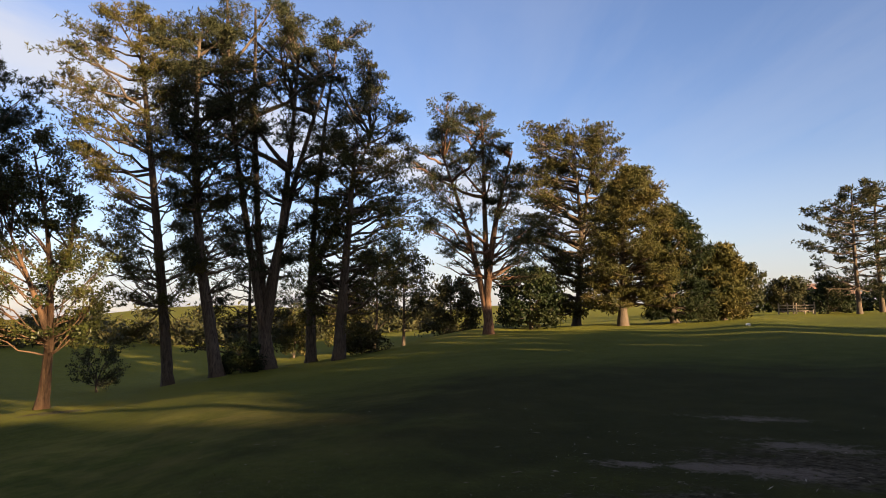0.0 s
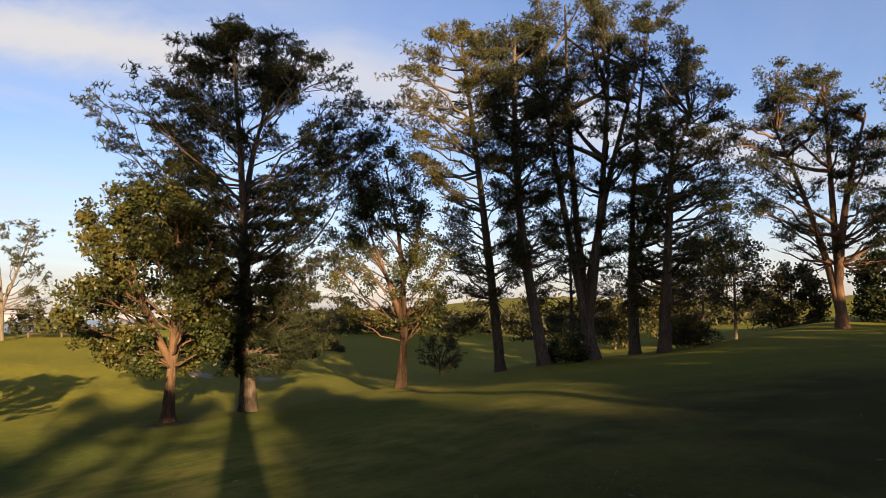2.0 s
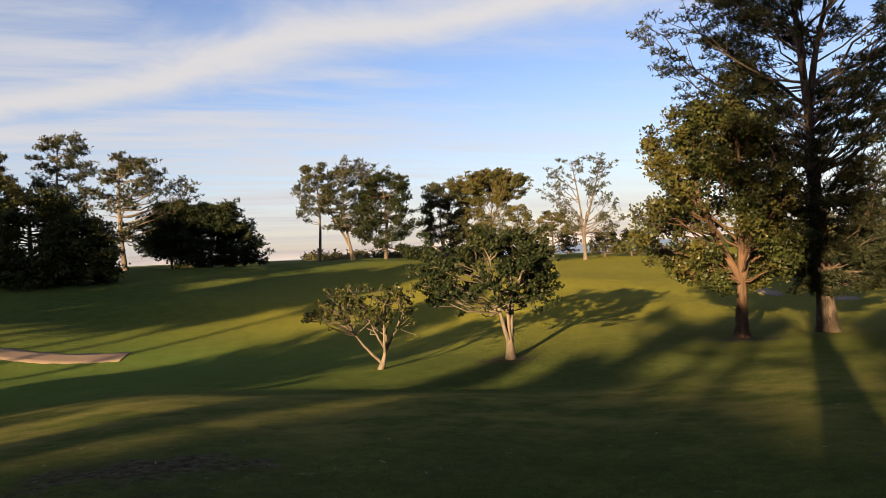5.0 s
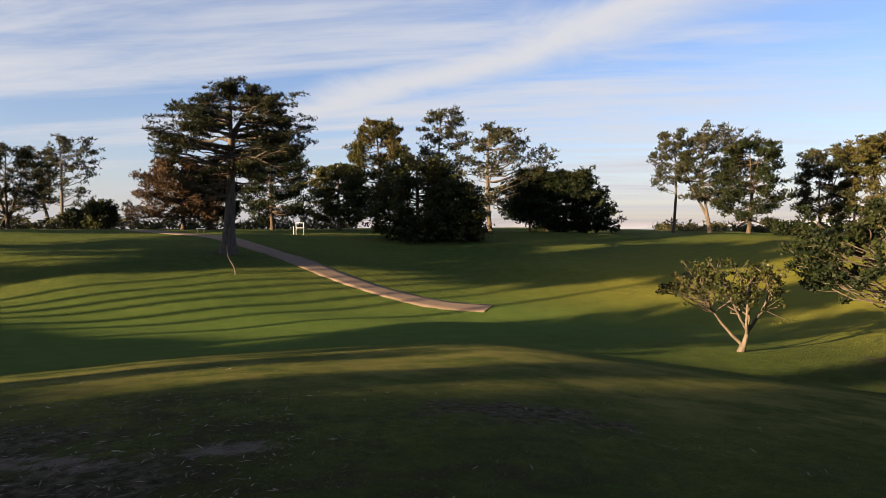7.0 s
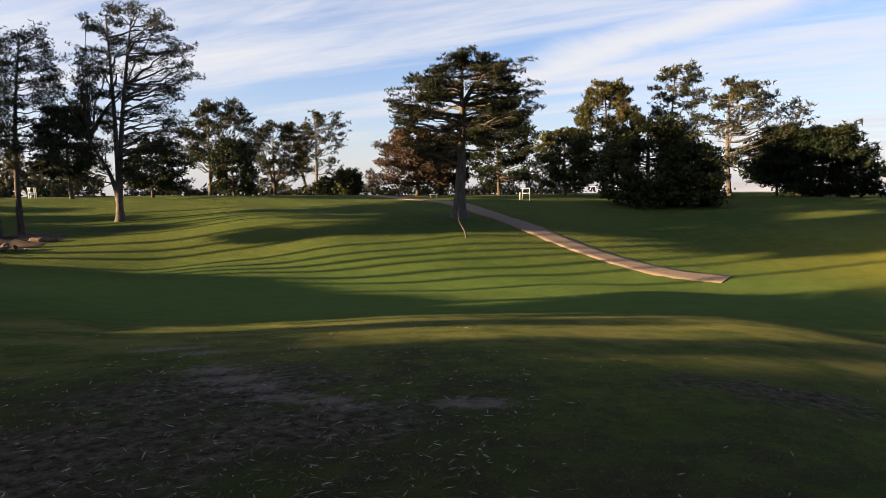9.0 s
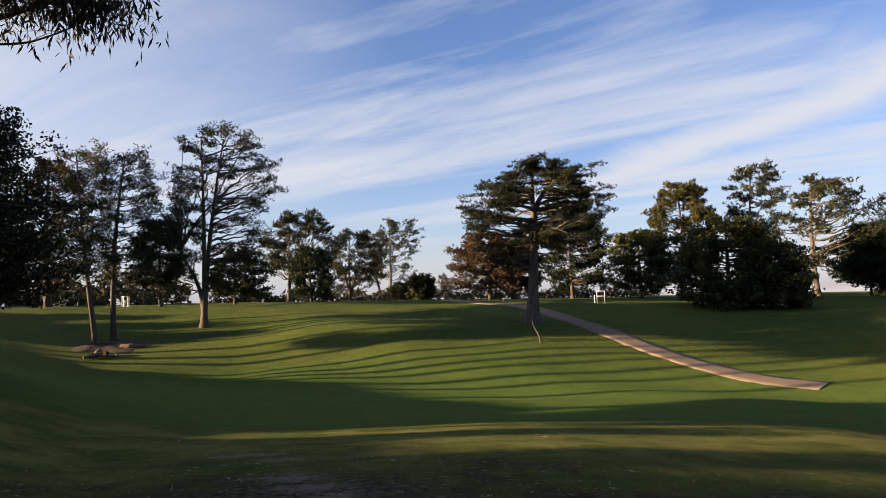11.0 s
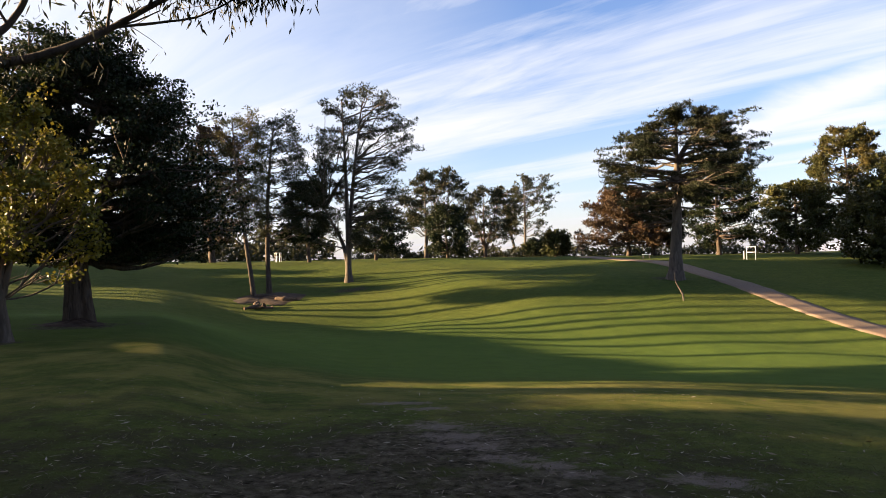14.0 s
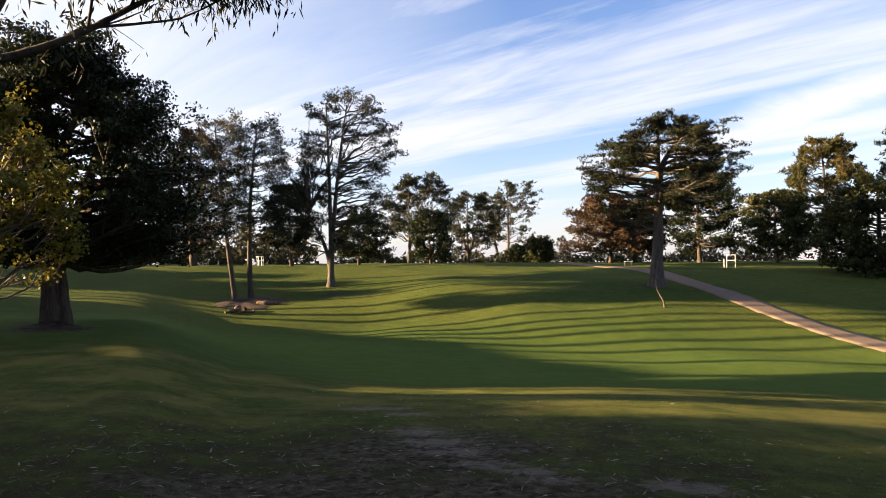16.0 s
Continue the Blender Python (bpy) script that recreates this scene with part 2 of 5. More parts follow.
def ground_material():
    m, g = material("mown_grass")
    pos = g.add("ShaderNodeTexCoord").outputs["Object"]
    fine, mid, big = g.noise(pos, 34.0, 5.0, 0.65), g.noise(pos, 1.3, 5.0, 0.6), g.noise(pos, 0.09, 3.0)
    c = g.mix(g.ramp(mid, (0.3, 0.0), (0.7, 1.0)), (0.042, 0.063, 0.012), (0.092, 0.112, 0.024))
    c = g.mix(g.ramp(big, (0.4, 0.0), (0.62, 0.65)), c, (0.127, 0.131, 0.030))
    c = g.mix(g.ramp(g.noise(pos, 5.5, 6.0, 0.7), (0.40, 0.0), (0.62, 0.5)), c, (0.027, 0.036, 0.009))
    c = g.mix(g.ramp(fine, (0.36, 0.0), (0.68, 0.45)), c, (0.019, 0.029, 0.008))
    # dry rough underfoot, then the fairway in the hollow, then the open slope
    away = g.math("ADD", g.vec("LENGTH", pos), g.math("MULTIPLY", g.math("SUBTRACT", g.noise(pos, 0.12, 3.0), 0.5), 7.0))
    lush = g.ramp(g.math("DIVIDE", away, 60.0), (0.24, 0.0), (0.29, 0.85), (0.50, 0.85), (0.66, 0.12), (1.0, 0.1))
    north = g.add("ShaderNodeSeparateXYZ", Vector=pos).outputs[1]
    lush = g.math("MULTIPLY", lush, g.ramp(g.math("DIVIDE", north, 20.0), (0.45, 0.0), (0.9, 1.0)))
    c = g.mix(g.ramp(g.math("DIVIDE", north, -20.0), (-0.0, 0.0), (0.3, 0.4)), c, g.mix(mid, (0.077, 0.077, 0.015), (0.130, 0.120, 0.027)))
    c = g.mix(lush, c, g.mix(mid, (0.048, 0.082, 0.016), (0.090, 0.128, 0.026)))
    # the low sun's gold, painted into the slope that faces it
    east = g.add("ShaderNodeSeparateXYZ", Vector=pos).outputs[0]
    sun_gold = g.math("MULTIPLY", g.ramp(g.math("DIVIDE", east, 60.0), (0.33, 0.0), (0.5, 0.85)), g.ramp(g.math("DIVIDE", north, 60.0), (0.0, 0.6), (0.2, 1.0), (0.45, 1.0), (0.65, 0.0)))
    c = g.mix(sun_gold, c, g.mix(mid, (0.125, 0.118, 0.016), (0.205, 0.185, 0.028)))
    p = heading(24) * 3.5
    off = g.vec("LENGTH", g.vec("SUBTRACT", pos, (p.x, p.y, 0)))
    off = g.math("ADD", off, g.math("MULTIPLY", g.math("SUBTRACT", g.noise(pos, 0.45, 6.0, 0.65), 0.5), 9.0))
    # dappled sunlight on yellowish grass, painted in as lighter noisy patches
    sun_dapple = g.math("MULTIPLY", g.ramp(g.math("DIVIDE", away, 20.0), (0.35, 0.0), (0.5, 1.0), (0.7, 1.0), (0.85, 0.0)), g.ramp(g.noise(pos, 0.8, 6.0, 0.65), (0.42, 0.0), (0.6, 0.7)))
    c = g.mix(sun_dapple, c, g.mix(mid, (0.115, 0.110, 0.029), (0.192, 0.163, 0.048)))
    dry = g.ramp(g.math("DIVIDE", off, 10.0), (0.28, 0.6), (0.58, 0.0))
    c = g.mix(dry, c, g.mix(fine, (0.015, 0.016, 0.007), (0.060, 0.056, 0.021)))

    # mask of oval spots, used for worn turf and for painted shade
    def worn(spots):
        top = None
        for az, dist, size, stretch in spots:
            p = heading(az) * dist
            turned = g.add("ShaderNodeMapping", Vector=g.vec("SUBTRACT", pos, (p.x, p.y, 0)), Rotation=(0, 0, radians(-az)), Scale=(1.0, 1.0, 0.0)).outputs[0]
            turned = g.vec("MULTIPLY", turned, (1.0 / (size * stretch), 1.0 / size, 0.0))
            near = g.math("SUBTRACT", 1.0, g.vec("LENGTH", turned))
            top = near if top is None else g.math("MAXIMUM", top, near)
        return top

    scuff = g.math("MULTIPLY", g.ramp(g.math("DIVIDE", off, 10.0), (0.38, 1.0), (0.75, 0.12)), g.ramp(g.noise(pos, 1.9, 9.0, 0.72), (0.45, 0.0), (0.58, 0.85)))
    c = g.mix(scuff, c, g.mix(g.noise(pos, 14.0, 6.0, 0.7), (0.012, 0.011, 0.006), (0.063, 0.052, 0.031)))
    # deep shade painted in together with brown worn turf, as one dark patch
    shade_and_wear = g.math("ADD", worn(((-160, 12, 11, 1.2),)), g.math("MULTIPLY", g.math("SUBTRACT", g.noise(pos, 0.6, 6.0, 0.65), 0.5), 0.8))
    c = g.mix(g.ramp(shade_and_wear, (0.05, 0.0), (0.55, 0.85)), c, g.mix(mid, (0.015, 0.016, 0.008), (0.035, 0.035, 0.015)))
    bare = worn(BARE)
    sandy = worn(SANDY)
    frayed = g.math("ADD", bare, g.math("MULTIPLY", g.math("SUBTRACT", g.noise(pos, 2.6, 8.0, 0.7), 0.5), 2.2))
    soil = g.mix(g.ramp(g.noise(pos, 9.0, 6.0, 0.7), (0.38, 0.0), (0.62, 1.0)), (0.019, 0.015, 0.010), (0.094, 0.077, 0.054))
    c = g.mix(g.ramp(frayed, (0.32, 0.0), (0.62, 0.85)), c, soil)
    core = g.math("ADD", sandy, g.math("MULTIPLY", g.math("SUBTRACT", g.noise(pos, 4.2, 10.0, 0.8, 0.8), 0.5), 4.2))
    c = g.mix(g.ramp(core, (0.26, 0.0), (0.8, 0.85)), c, g.mix(fine, (0.096, 0.082, 0.072), (0.20, 0.158, 0.125)))
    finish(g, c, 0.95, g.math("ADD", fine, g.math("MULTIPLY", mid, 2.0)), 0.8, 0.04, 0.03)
    return m


# bearing, distance, half width across the view, stretch: where the turf has worn away
SANDY = ((8.6, 9.9, 0.25, 3.0), (6.2, 9.3, 0.25, 2.0), (5.0, 8.0, 0.45, 1.2), (3.6, 7.4, 0.45, 1.3), (2.3, 7.0, 0.35, 1.4), (-0.1, 6.5, 0.22, 2.2), (-3.0, 6.3, 0.2, 2.2), (-5.2, 6.05, 0.18, 2.0),
         (-14.8, 6.1, 0.28, 2.2), (-154.3, 11.0, 0.35, 3.0), (-157.5, 9.0, 0.5, 2.0), (-150.7, 7.6, 0.35, 2.2), (-155.5, 7.6, 0.45, 2.2), (-145.5, 7.6, 0.25, 2.4))
BARE = ((5, 7.0, 1.5, 1.6), (-2, 5.6, 1.0, 1.8), (16, 5.6, 1.8, 1.2), (-38, 7.5, 0.8, 2.4), (-159, 8.0, 1.3, 1.6), (-150, 6.2, 0.8, 1.8),
        (28, 4.6, 1.4, 1.3), (19.4, 47.0, 2.6, 1.3), (12.4, 48.0, 1.2, 1.8), (32.3, 20.2, 1.1, 1.7), (-84, 24.7, 1.1, 1.7), (-65.6, 22.2, 0.9, 1.9),
        (-102.2, 28.6, 1.1, 1.8), (-13.6, 44.6, 1.0, 1.9), (-117, 41.6, 1.6, 1.9), (36.7, 17.2, 0.35, 1.5))


def make_ground():
    rings = np.concatenate((np.linspace(0.05, 12, 52), np.geomspace(12.2, 130, 150)[1:], np.geomspace(134, 4000, 32)))
    ang = np.radians(np.arange(0, 360, 1.25))
    r, a = np.meshgrid(rings, ang, indexing="ij")
    x, y = (-np.sin(a) * r).ravel(), (np.cos(a) * r).ravel()
    verts = np.column_stack((x, y, land(x, y)))
    n, k = len(rings), len(ang)
    i, j = np.meshgrid(np.arange(n - 1), np.arange(k), indexing="ij")
    q = np.stack((i * k + j, i * k + (j + 1) % k, (i + 1) * k + (j + 1) % k, (i + 1) * k + j), -1).reshape(-1, 4)
    centre = len(verts)
    verts = np.vstack((verts, (0, 0, 0)))
    cap = np.stack((np.full(k // 2, centre), np.arange(0, k, 2), np.arange(1, k, 2), np.arange(2, k + 1, 2) % k), -1)
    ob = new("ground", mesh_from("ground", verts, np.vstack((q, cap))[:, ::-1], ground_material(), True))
    return tagged(ob, "rolling mown golf course turf with worn bare patches", "ground", kind="structure")


ground = make_ground()


def make_sea():
    m, g = material("sea_water")
    pos = g.add("ShaderNodeTexCoord").outputs["Object"]
    wave = g.noise(pos, 0.03, 4.0)
    finish(g, g.mix(wave, (0.10, 0.13, 0.16), (0.16, 0.19, 0.22)), 0.35, wave, 0.1, 0.5, 0.5)
    n = 48
    a = np.linspace(0, 2 * np.pi, n, endpoint=False)
    v = np.vstack([np.column_stack((np.cos(a) * r, np.sin(a) * r, np.full(n, SEA))) for r in (300, 4600)])
    i = np.arange(n)
    f = np.stack((i, i + n, (i + 1) % n + n, (i + 1) % n), -1)
    tagged(new("water", mesh_from("water", v, f, m)), "pale calm bay beyond the course", "sea", kind="structure")


make_sea()

# ---- trees ----
class Wood:
    """Gathers tubes and leaves."""

    def __init__(self, seed):
        self.rng = np.random.default_rng(seed)
        self.v, self.f, self.n = [], [], 0
        self.bv, self.bf, self.bn = [], [], 0
        self.clumps = []

    def tube(self, pts, rad, sides, branch=False, rough=0.0, flute=0.0):
        pts, rad = np.asarray(pts, float), np.asarray(rad, float)
        tan = np.gradient(pts, axis=0)
        tan /= np.linalg.norm(tan, axis=1)[:, None] + 1e-9
        ref = np.where(np.abs(tan[:, 2:3]) > 0.8, np.array([[1.0, 0, 0]]), np.array([[0, 0, 1.0]]))
        if len({tuple(r) for r in ref}) > 1:
            ref = np.repeat(np.array([[0.31, 0.95, 0.05]]), len(pts), 0)
        u = np.cross(tan, ref)
        u /= np.linalg.norm(u, axis=1)[:, None] + 1e-9
        w = np.cross(tan, u)
        a = np.linspace(0, 2 * np.pi, sides, endpoint=False)
        rr = rad[:, None] * (1 + rough * self.rng.normal(size=(len(pts), sides)))
        rr = rr * (1 + flute * np.sin(5 * a[None, :] + 0.8 * pts[:, 2:3]) + 0.6 * flute * np.sin(9 * a[None, :] - 0.5 * pts[:, 2:3]))
        ring = pts[:, None] + rr[..., None] * (np.cos(a)[None, :, None] * u[:, None] + np.sin(a)[None, :, None] * w[:, None])
        n, k = len(pts), sides
        i, j = np.meshgrid(np.arange(n - 1), np.arange(k), indexing="ij")
        q = np.stack((i * k + j, i * k + (j + 1) % k, (i + 1) * k + (j + 1) % k, (i + 1) * k + j), -1).reshape(-1, 4)
        if branch:
            self.bv.append(ring.reshape(-1, 3)), self.bf.append(q + self.bn)
            self.bn += n * k
        else:
            self.v.append(ring.reshape(-1, 3)), self.f.append(q + self.n)
            self.n += n * k

    def leaves(self, per, size, length, width, flat=0.45, needle=True, tuft=6):
        """Triangles round every clump: needles point outward and up, broad leaves every way."""
        rng = self.rng
        c = np.array([p for p, s in self.clumps])
        s = np.array([s for p, s in self.clumps])
        per_c = np.maximum((per * s ** 2).astype(int), 6)
        idx = np.repeat(np.arange(len(c)), per_c)
        n = len(idx)
        d = rng.normal(size=(n, 3))
        d /= np.linalg.norm(d, axis=1)[:, None]
        rad = rng.random(n)[:, None] ** 0.45
        off = d * rad * (size * s[idx])[:, None] * np.array([1, 1, flat])
        p = c[idx] + off
        if needle:
            # needles burst from shared tufts
            first = np.concatenate(([0], np.cumsum(per_c)[:-1]))[idx]
            p = p[first + (np.arange(n) - first) // tuft * tuft]
            way = off / (np.linalg.norm(off, axis=1)[:, None] + 1e-9) * 0.5 + np.array([0, 0, 0.5]) + rng.normal(size=(n, 3)) * 0.75
        else:
            way = rng.normal(size=(n, 3)) + np.array([0, 0, -0.25])
        way /= np.linalg.norm(way, axis=1)[:, None]
        side = np.cross(way, rng.normal(size=(n, 3)))
        side /= np.linalg.norm(side, axis=1)[:, None] + 1e-9
        ln = (length * rng.uniform(0.7, 1.3, n))[:, None]
        wd = (width * rng.uniform(0.7, 1.3, n))[:, None]
        if needle:
            v = np.stack((p - side * wd * 0.5, p + side * wd * 0.5, p + way * ln), 1).reshape(-1, 3)
            return v, np.arange(3 * n).reshape(-1, 3)
        v = np.stack((p - way * ln * 0.5, p + side * wd * 0.5, p + way * ln * 0.5, p - side * wd * 0.5), 1).reshape(-1, 3)
        return v, np.arange(4 * n).reshape(-1, 4)


def bez(a, b, c, n):
    t = np.linspace(0, 1, n)[:, None]
    return (1 - t) ** 2 * a + 2 * t * (1 - t) * b + t ** 2 * c


def tree(name, label, az, dist, height, profile, trunk=0.3, stems=((0.0, 0.0, 0.0, 1.0),), limbs=60, rise=0.5, twigs=4, low=None,
         clump=0.55, per=60, leaf=(0.28, 0.10), needle=True, flat=0.45, fill=0.0, leaves=None, bark=None, seed=1, flare=1.3, sag=0.1, category="tree",
         sides=9, depth=0.85, dead=0, limb_r=0.22, wander=0.02, group="", twig_len=0.3, hollow=0.72, inner=0.45, stem_r=0.7, thin=0.0, flute=0.0):
    """One tree at a bearing and distance. profile: (height, reach to the left, reach to the right) of the crown in metres,
    seen from where the camera stands. stems: (fork height, sideways lean at the top, lean in depth, top as a part of the height)."""
    w = Wood(seed)
    rng = w.rng
    prof = np.array(profile, float)
    paths = []
    for k, (fork, dx, dy, top) in enumerate(stems):
        z = np.linspace(fork if k else -0.25, height * top, 12)
        t = (z - z[0]) / (z[-1] - z[0])
        base = np.array([0.0, 0, 0]) if k == 0 else np.array([np.interp(fork, paths[0][:, 2], paths[0][:, i]) for i in range(3)])
        bow = np.sin(t * np.pi) * rng.normal() * wander * height
        x = base[0] + (dx - base[0]) * t ** 1.15 + bow + rng.normal(size=12) * wander * 0.25 * trunk * 4 * (t > 0.05)
        y = base[1] + (dy - base[1]) * t ** 1.15 + np.sin(t * np.pi) * rng.normal() * wander * height
        p = np.column_stack((x, y, z))
        r = trunk * (1.0 if k == 0 else stem_r) * (1 - 0.86 * t) ** 0.8
        if k == 0 and len(stems) > 1:
            r = r * (stem_r + (1 - stem_r) / (1 + np.exp((z - stems[1][0] - 0.3) * 3)))
        if k == 0:
            zz = np.linspace(-0.25, max(0.6, trunk * 3), 6)
            fine = np.column_stack([np.interp(zz, z, p[:, i]) for i in range(2)] + [zz])
            rf = np.interp(zz, z, r) * (1 + (flare - 1) * np.exp(-np.maximum(zz, 0) / (trunk * 1.6)))
            keep = z > zz[-1] + 0.3
            p2, r2 = np.vstack((fine, p[keep])), np.concatenate((rf, r[keep]))
            w.tube(p2, r2, sides + 3 if not flute else 40, False, 0.05 if not flute else 0.02, flute)
        else:
            w.tube(p, np.maximum(r, 0.02), sides, False, 0.04)
        paths.append(p)
    low = prof[0, 0] * 0.6 if low is None else low
    for i in range(limbs + dead):
        bare = i >= limbs
        path = paths[rng.integers(len(paths))]
        top = path[-1, 2]
        f = (i + rng.random()) / max(limbs, 1) if not bare else rng.random() * 0.45
        ht = prof[0, 0] + (height - prof[0, 0]) * f
        left, right = np.interp(ht, prof[:, 0], prof[:, 1]), np.interp(ht, prof[:, 0], prof[:, 2])
        phi = i * 2.39996 + rng.normal() * 0.3
        c, half = (right - left) / 2, (right + left) / 2
        reach = rng.uniform(hollow, 1.12) if rng.random() < 0.78 else rng.uniform(0.3, hollow)
        side = math.copysign(abs(math.cos(phi)) ** 0.65, math.cos(phi))
        tip = np.array([c + half * side * reach, half * math.sin(phi) * reach * depth, ht + rng.normal() * 0.12])
        leafy = not bare and rng.random() > thin * max(0.0, 1 - (ht - prof[0, 0]) / (height - prof[0, 0]) / 0.7)
        if not leafy and not bare and rng.random() < 0.45:
            continue
        near = paths[int(np.argmin([abs(np.interp(min(ht, q[-1, 2]), q[:, 2], q[:, 0]) - tip[0]) for q in paths]))] if len(paths) > 1 and rng.random() < 0.75 else path
        top = near[-1, 2]
        ax = np.array([np.interp(min(ht, top), near[:, 2], near[:, k]) for k in range(3)])
        span = np.hypot(*(tip - ax)[:2])
        hs = np.clip(ht - rise * rng.uniform(0.5, 1.6) * span, low, top * 0.97)
        start = np.array([np.interp(hs, near[:, 2], near[:, k]) for k in range(3)])
        if not leafy:
            tip = start + (tip - start) * rng.uniform(0.35, 0.9)
            tip[2] += rng.normal() * 0.16 * span - 0.05 * span
            span = np.hypot(*(tip - start)[:2])
        ctrl = (start + tip) / 2 + np.array([0, 0, -sag * span]) + rng.normal(size=3) * 0.09 * span
        pts = bez(start, ctrl, tip, 7)
        pts[1:-1] += rng.normal(size=(5, 3)) * 0.022 * span
        r0 = max(0.025, min(trunk * 0.6, limb_r * trunk * (0.5 + span / 4)))
        w.tube(pts, np.linspace(r0, 0.012 + 0.1 * r0, 7), 5, True)
        if bare:
            continue
        if leafy:
            w.clumps.append((tip, rng.uniform(0.7, 1.35)))
        out = tip - pts[3]
        out /= np.linalg.norm(out) + 1e-9
        for k in range(twigs):
            q = rng.uniform(inner, 1.0)
            o = start * (1 - q) ** 2 + 2 * q * (1 - q) * ctrl + q ** 2 * tip
            swing = rng.uniform(-1.25, 1.25)
            go = np.array([out[0] * math.cos(swing) - out[1] * math.sin(swing), out[0] * math.sin(swing) + out[1] * math.cos(swing),
                           out[2] * 0.6 + (rng.normal() * 0.24 + 0.1) * min(1.0, flat / 0.42)])
            end = o + go * (0.35 + span * twig_len * rng.uniform(0.5, 1.1)) + rng.normal(size=3) * 0.06
            mid = (o + end) / 2 + np.array([0, 0, -0.03 * span])
            w.tube(bez(o, mid, end, 4), (r0 * 0.3 + 0.006, r0 * 0.22 + 0.005, 0.012, 0.006), 3, True)
            if not leafy and rng.random() < 0.85:
                continue
            w.clumps.append((end, rng.uniform(0.55, 1.3)))
            w.clumps.append((mid * 0.45 + end * 0.55 + rng.normal(size=3) * 0.08, rng.uniform(0.55, 1.0)))
            if fill and rng.random() < fill:
                w.clumps.append((mid + rng.normal(size=3) * 0.2, rng.uniform(0.7, 1.1)))
    spot = on_land(az, dist)
    root = new(name)
    root.empty_display_size = 0.3
    root.matrix_world = pose(spot.x, spot.y, spot.z, 0, 0, az)
    tagged(root, label, category, group)
    bark = bark or M_BARK
    vs, fs = w.v + w.bv, w.f + [q + w.n for q in w.bf]
    ob = new("trunk", mesh_from("trunk", np.vstack(vs), np.vstack(fs), bark, True))
    ob.parent = root
    if w.clumps and per:
        ob = new("crown", mesh_from("crown", *w.leaves(per * (2.0 if dist < 55 else 1.35) if needle else per, clump * (1.15 if needle else 1), leaf[0] * (1.35 if needle else 1), leaf[1] * (0.46 if dist < 55 else 0.6) if needle else leaf[1], flat, needle), leaves or M_PINE))
        ob.parent = root
    return root



def ribbon(name, label, pts, width, mat, lift=0.03, category="path"):
    """A strip that lies on the land along (bearing, distance) points."""
    p = np.array([tuple(heading(a) * d)[:2] for a, d in pts])
    t = np.arange(len(p))
    fine = np.linspace(0, len(p) - 1, 90)
    # smooth curve through the points
    q = np.column_stack([pchip(t, np.repeat(p[None, :, k], len(fine), 0), fine) for k in range(2)])
    tan = np.gradient(q, axis=0)
    tan /= np.linalg.norm(tan, axis=1)[:, None]
    side = np.column_stack((-tan[:, 1], tan[:, 0]))
    rng = np.random.default_rng(5)
    rows = []
    for k, s in enumerate((-1, -0.94, -0.5, 0, 0.5, 0.94, 1)):
        edge = rng.normal(size=len(q)) * 0.05 * abs(s)
        w = q + side * (s * width / 2 + edge)[:, None]
        z = land(w[:, 0], w[:, 1]) + (-0.06 if abs(s) == 1 else lift)
        rows.append(np.column_stack((w, z)))
    v = np.stack(rows, 1).reshape(-1, 3)
    n, m = len(q), len(rows)
    i, j = np.meshgrid(np.arange(n - 1), np.arange(m - 1), indexing="ij")
    f = np.stack((i * m + j, (i + 1) * m + j, (i + 1) * m + j + 1, i * m + j + 1), -1).reshape(-1, 4)
    return tagged(new(name, mesh_from(name, v, f, mat, True)), label, category, kind="structure")


def gravel_material():
    m, g = material("pinkish_gravel")
    pos = g.add("ShaderNodeTexCoord").outputs["Object"]
    a, b = g.noise(pos, 22.0, 5.0, 0.7), g.noise(pos, 0.7, 4.0)
    c = g.mix(g.ramp(a, (0.3, 0.0), (0.7, 1.0)), (0.10, 0.070, 0.050), (0.235, 0.172, 0.13))
    c = g.mix(g.ramp(b, (0.45, 0.0), (0.7, 0.6)), c, (0.19, 0.14, 0.09))
    finish(g, c, 0.95, a, 0.5, 0.02, 0.1)
    return m


M_GRAVEL = gravel_material()
ribbon("cart_path", "pinkish gravel cart path running down the slope", ((-7.0, 68), (-10.5, 60.0), (-13.2, 55.8), (-15.2, 51.0), (-17.6, 45.6), (-20.6, 41.6), (-23.8, 38.4), (-27.5, 35.6), (-31.3, 33.7), (-35.3, 32.9)), 1.7, M_GRAVEL)


def plain(name, a, b, scale, rough=0.9, bump=0.3):
    m, g = material(name)
    pos = g.add("ShaderNodeTexCoord").outputs["Object"]
    n = g.noise(pos, scale, 5.0, 0.6)
    finish(g, g.mix(g.ramp(n, (0.35, 0.0), (0.65, 1.0)), a, b), rough, n, bump, 0.02, 0.2)
    return m


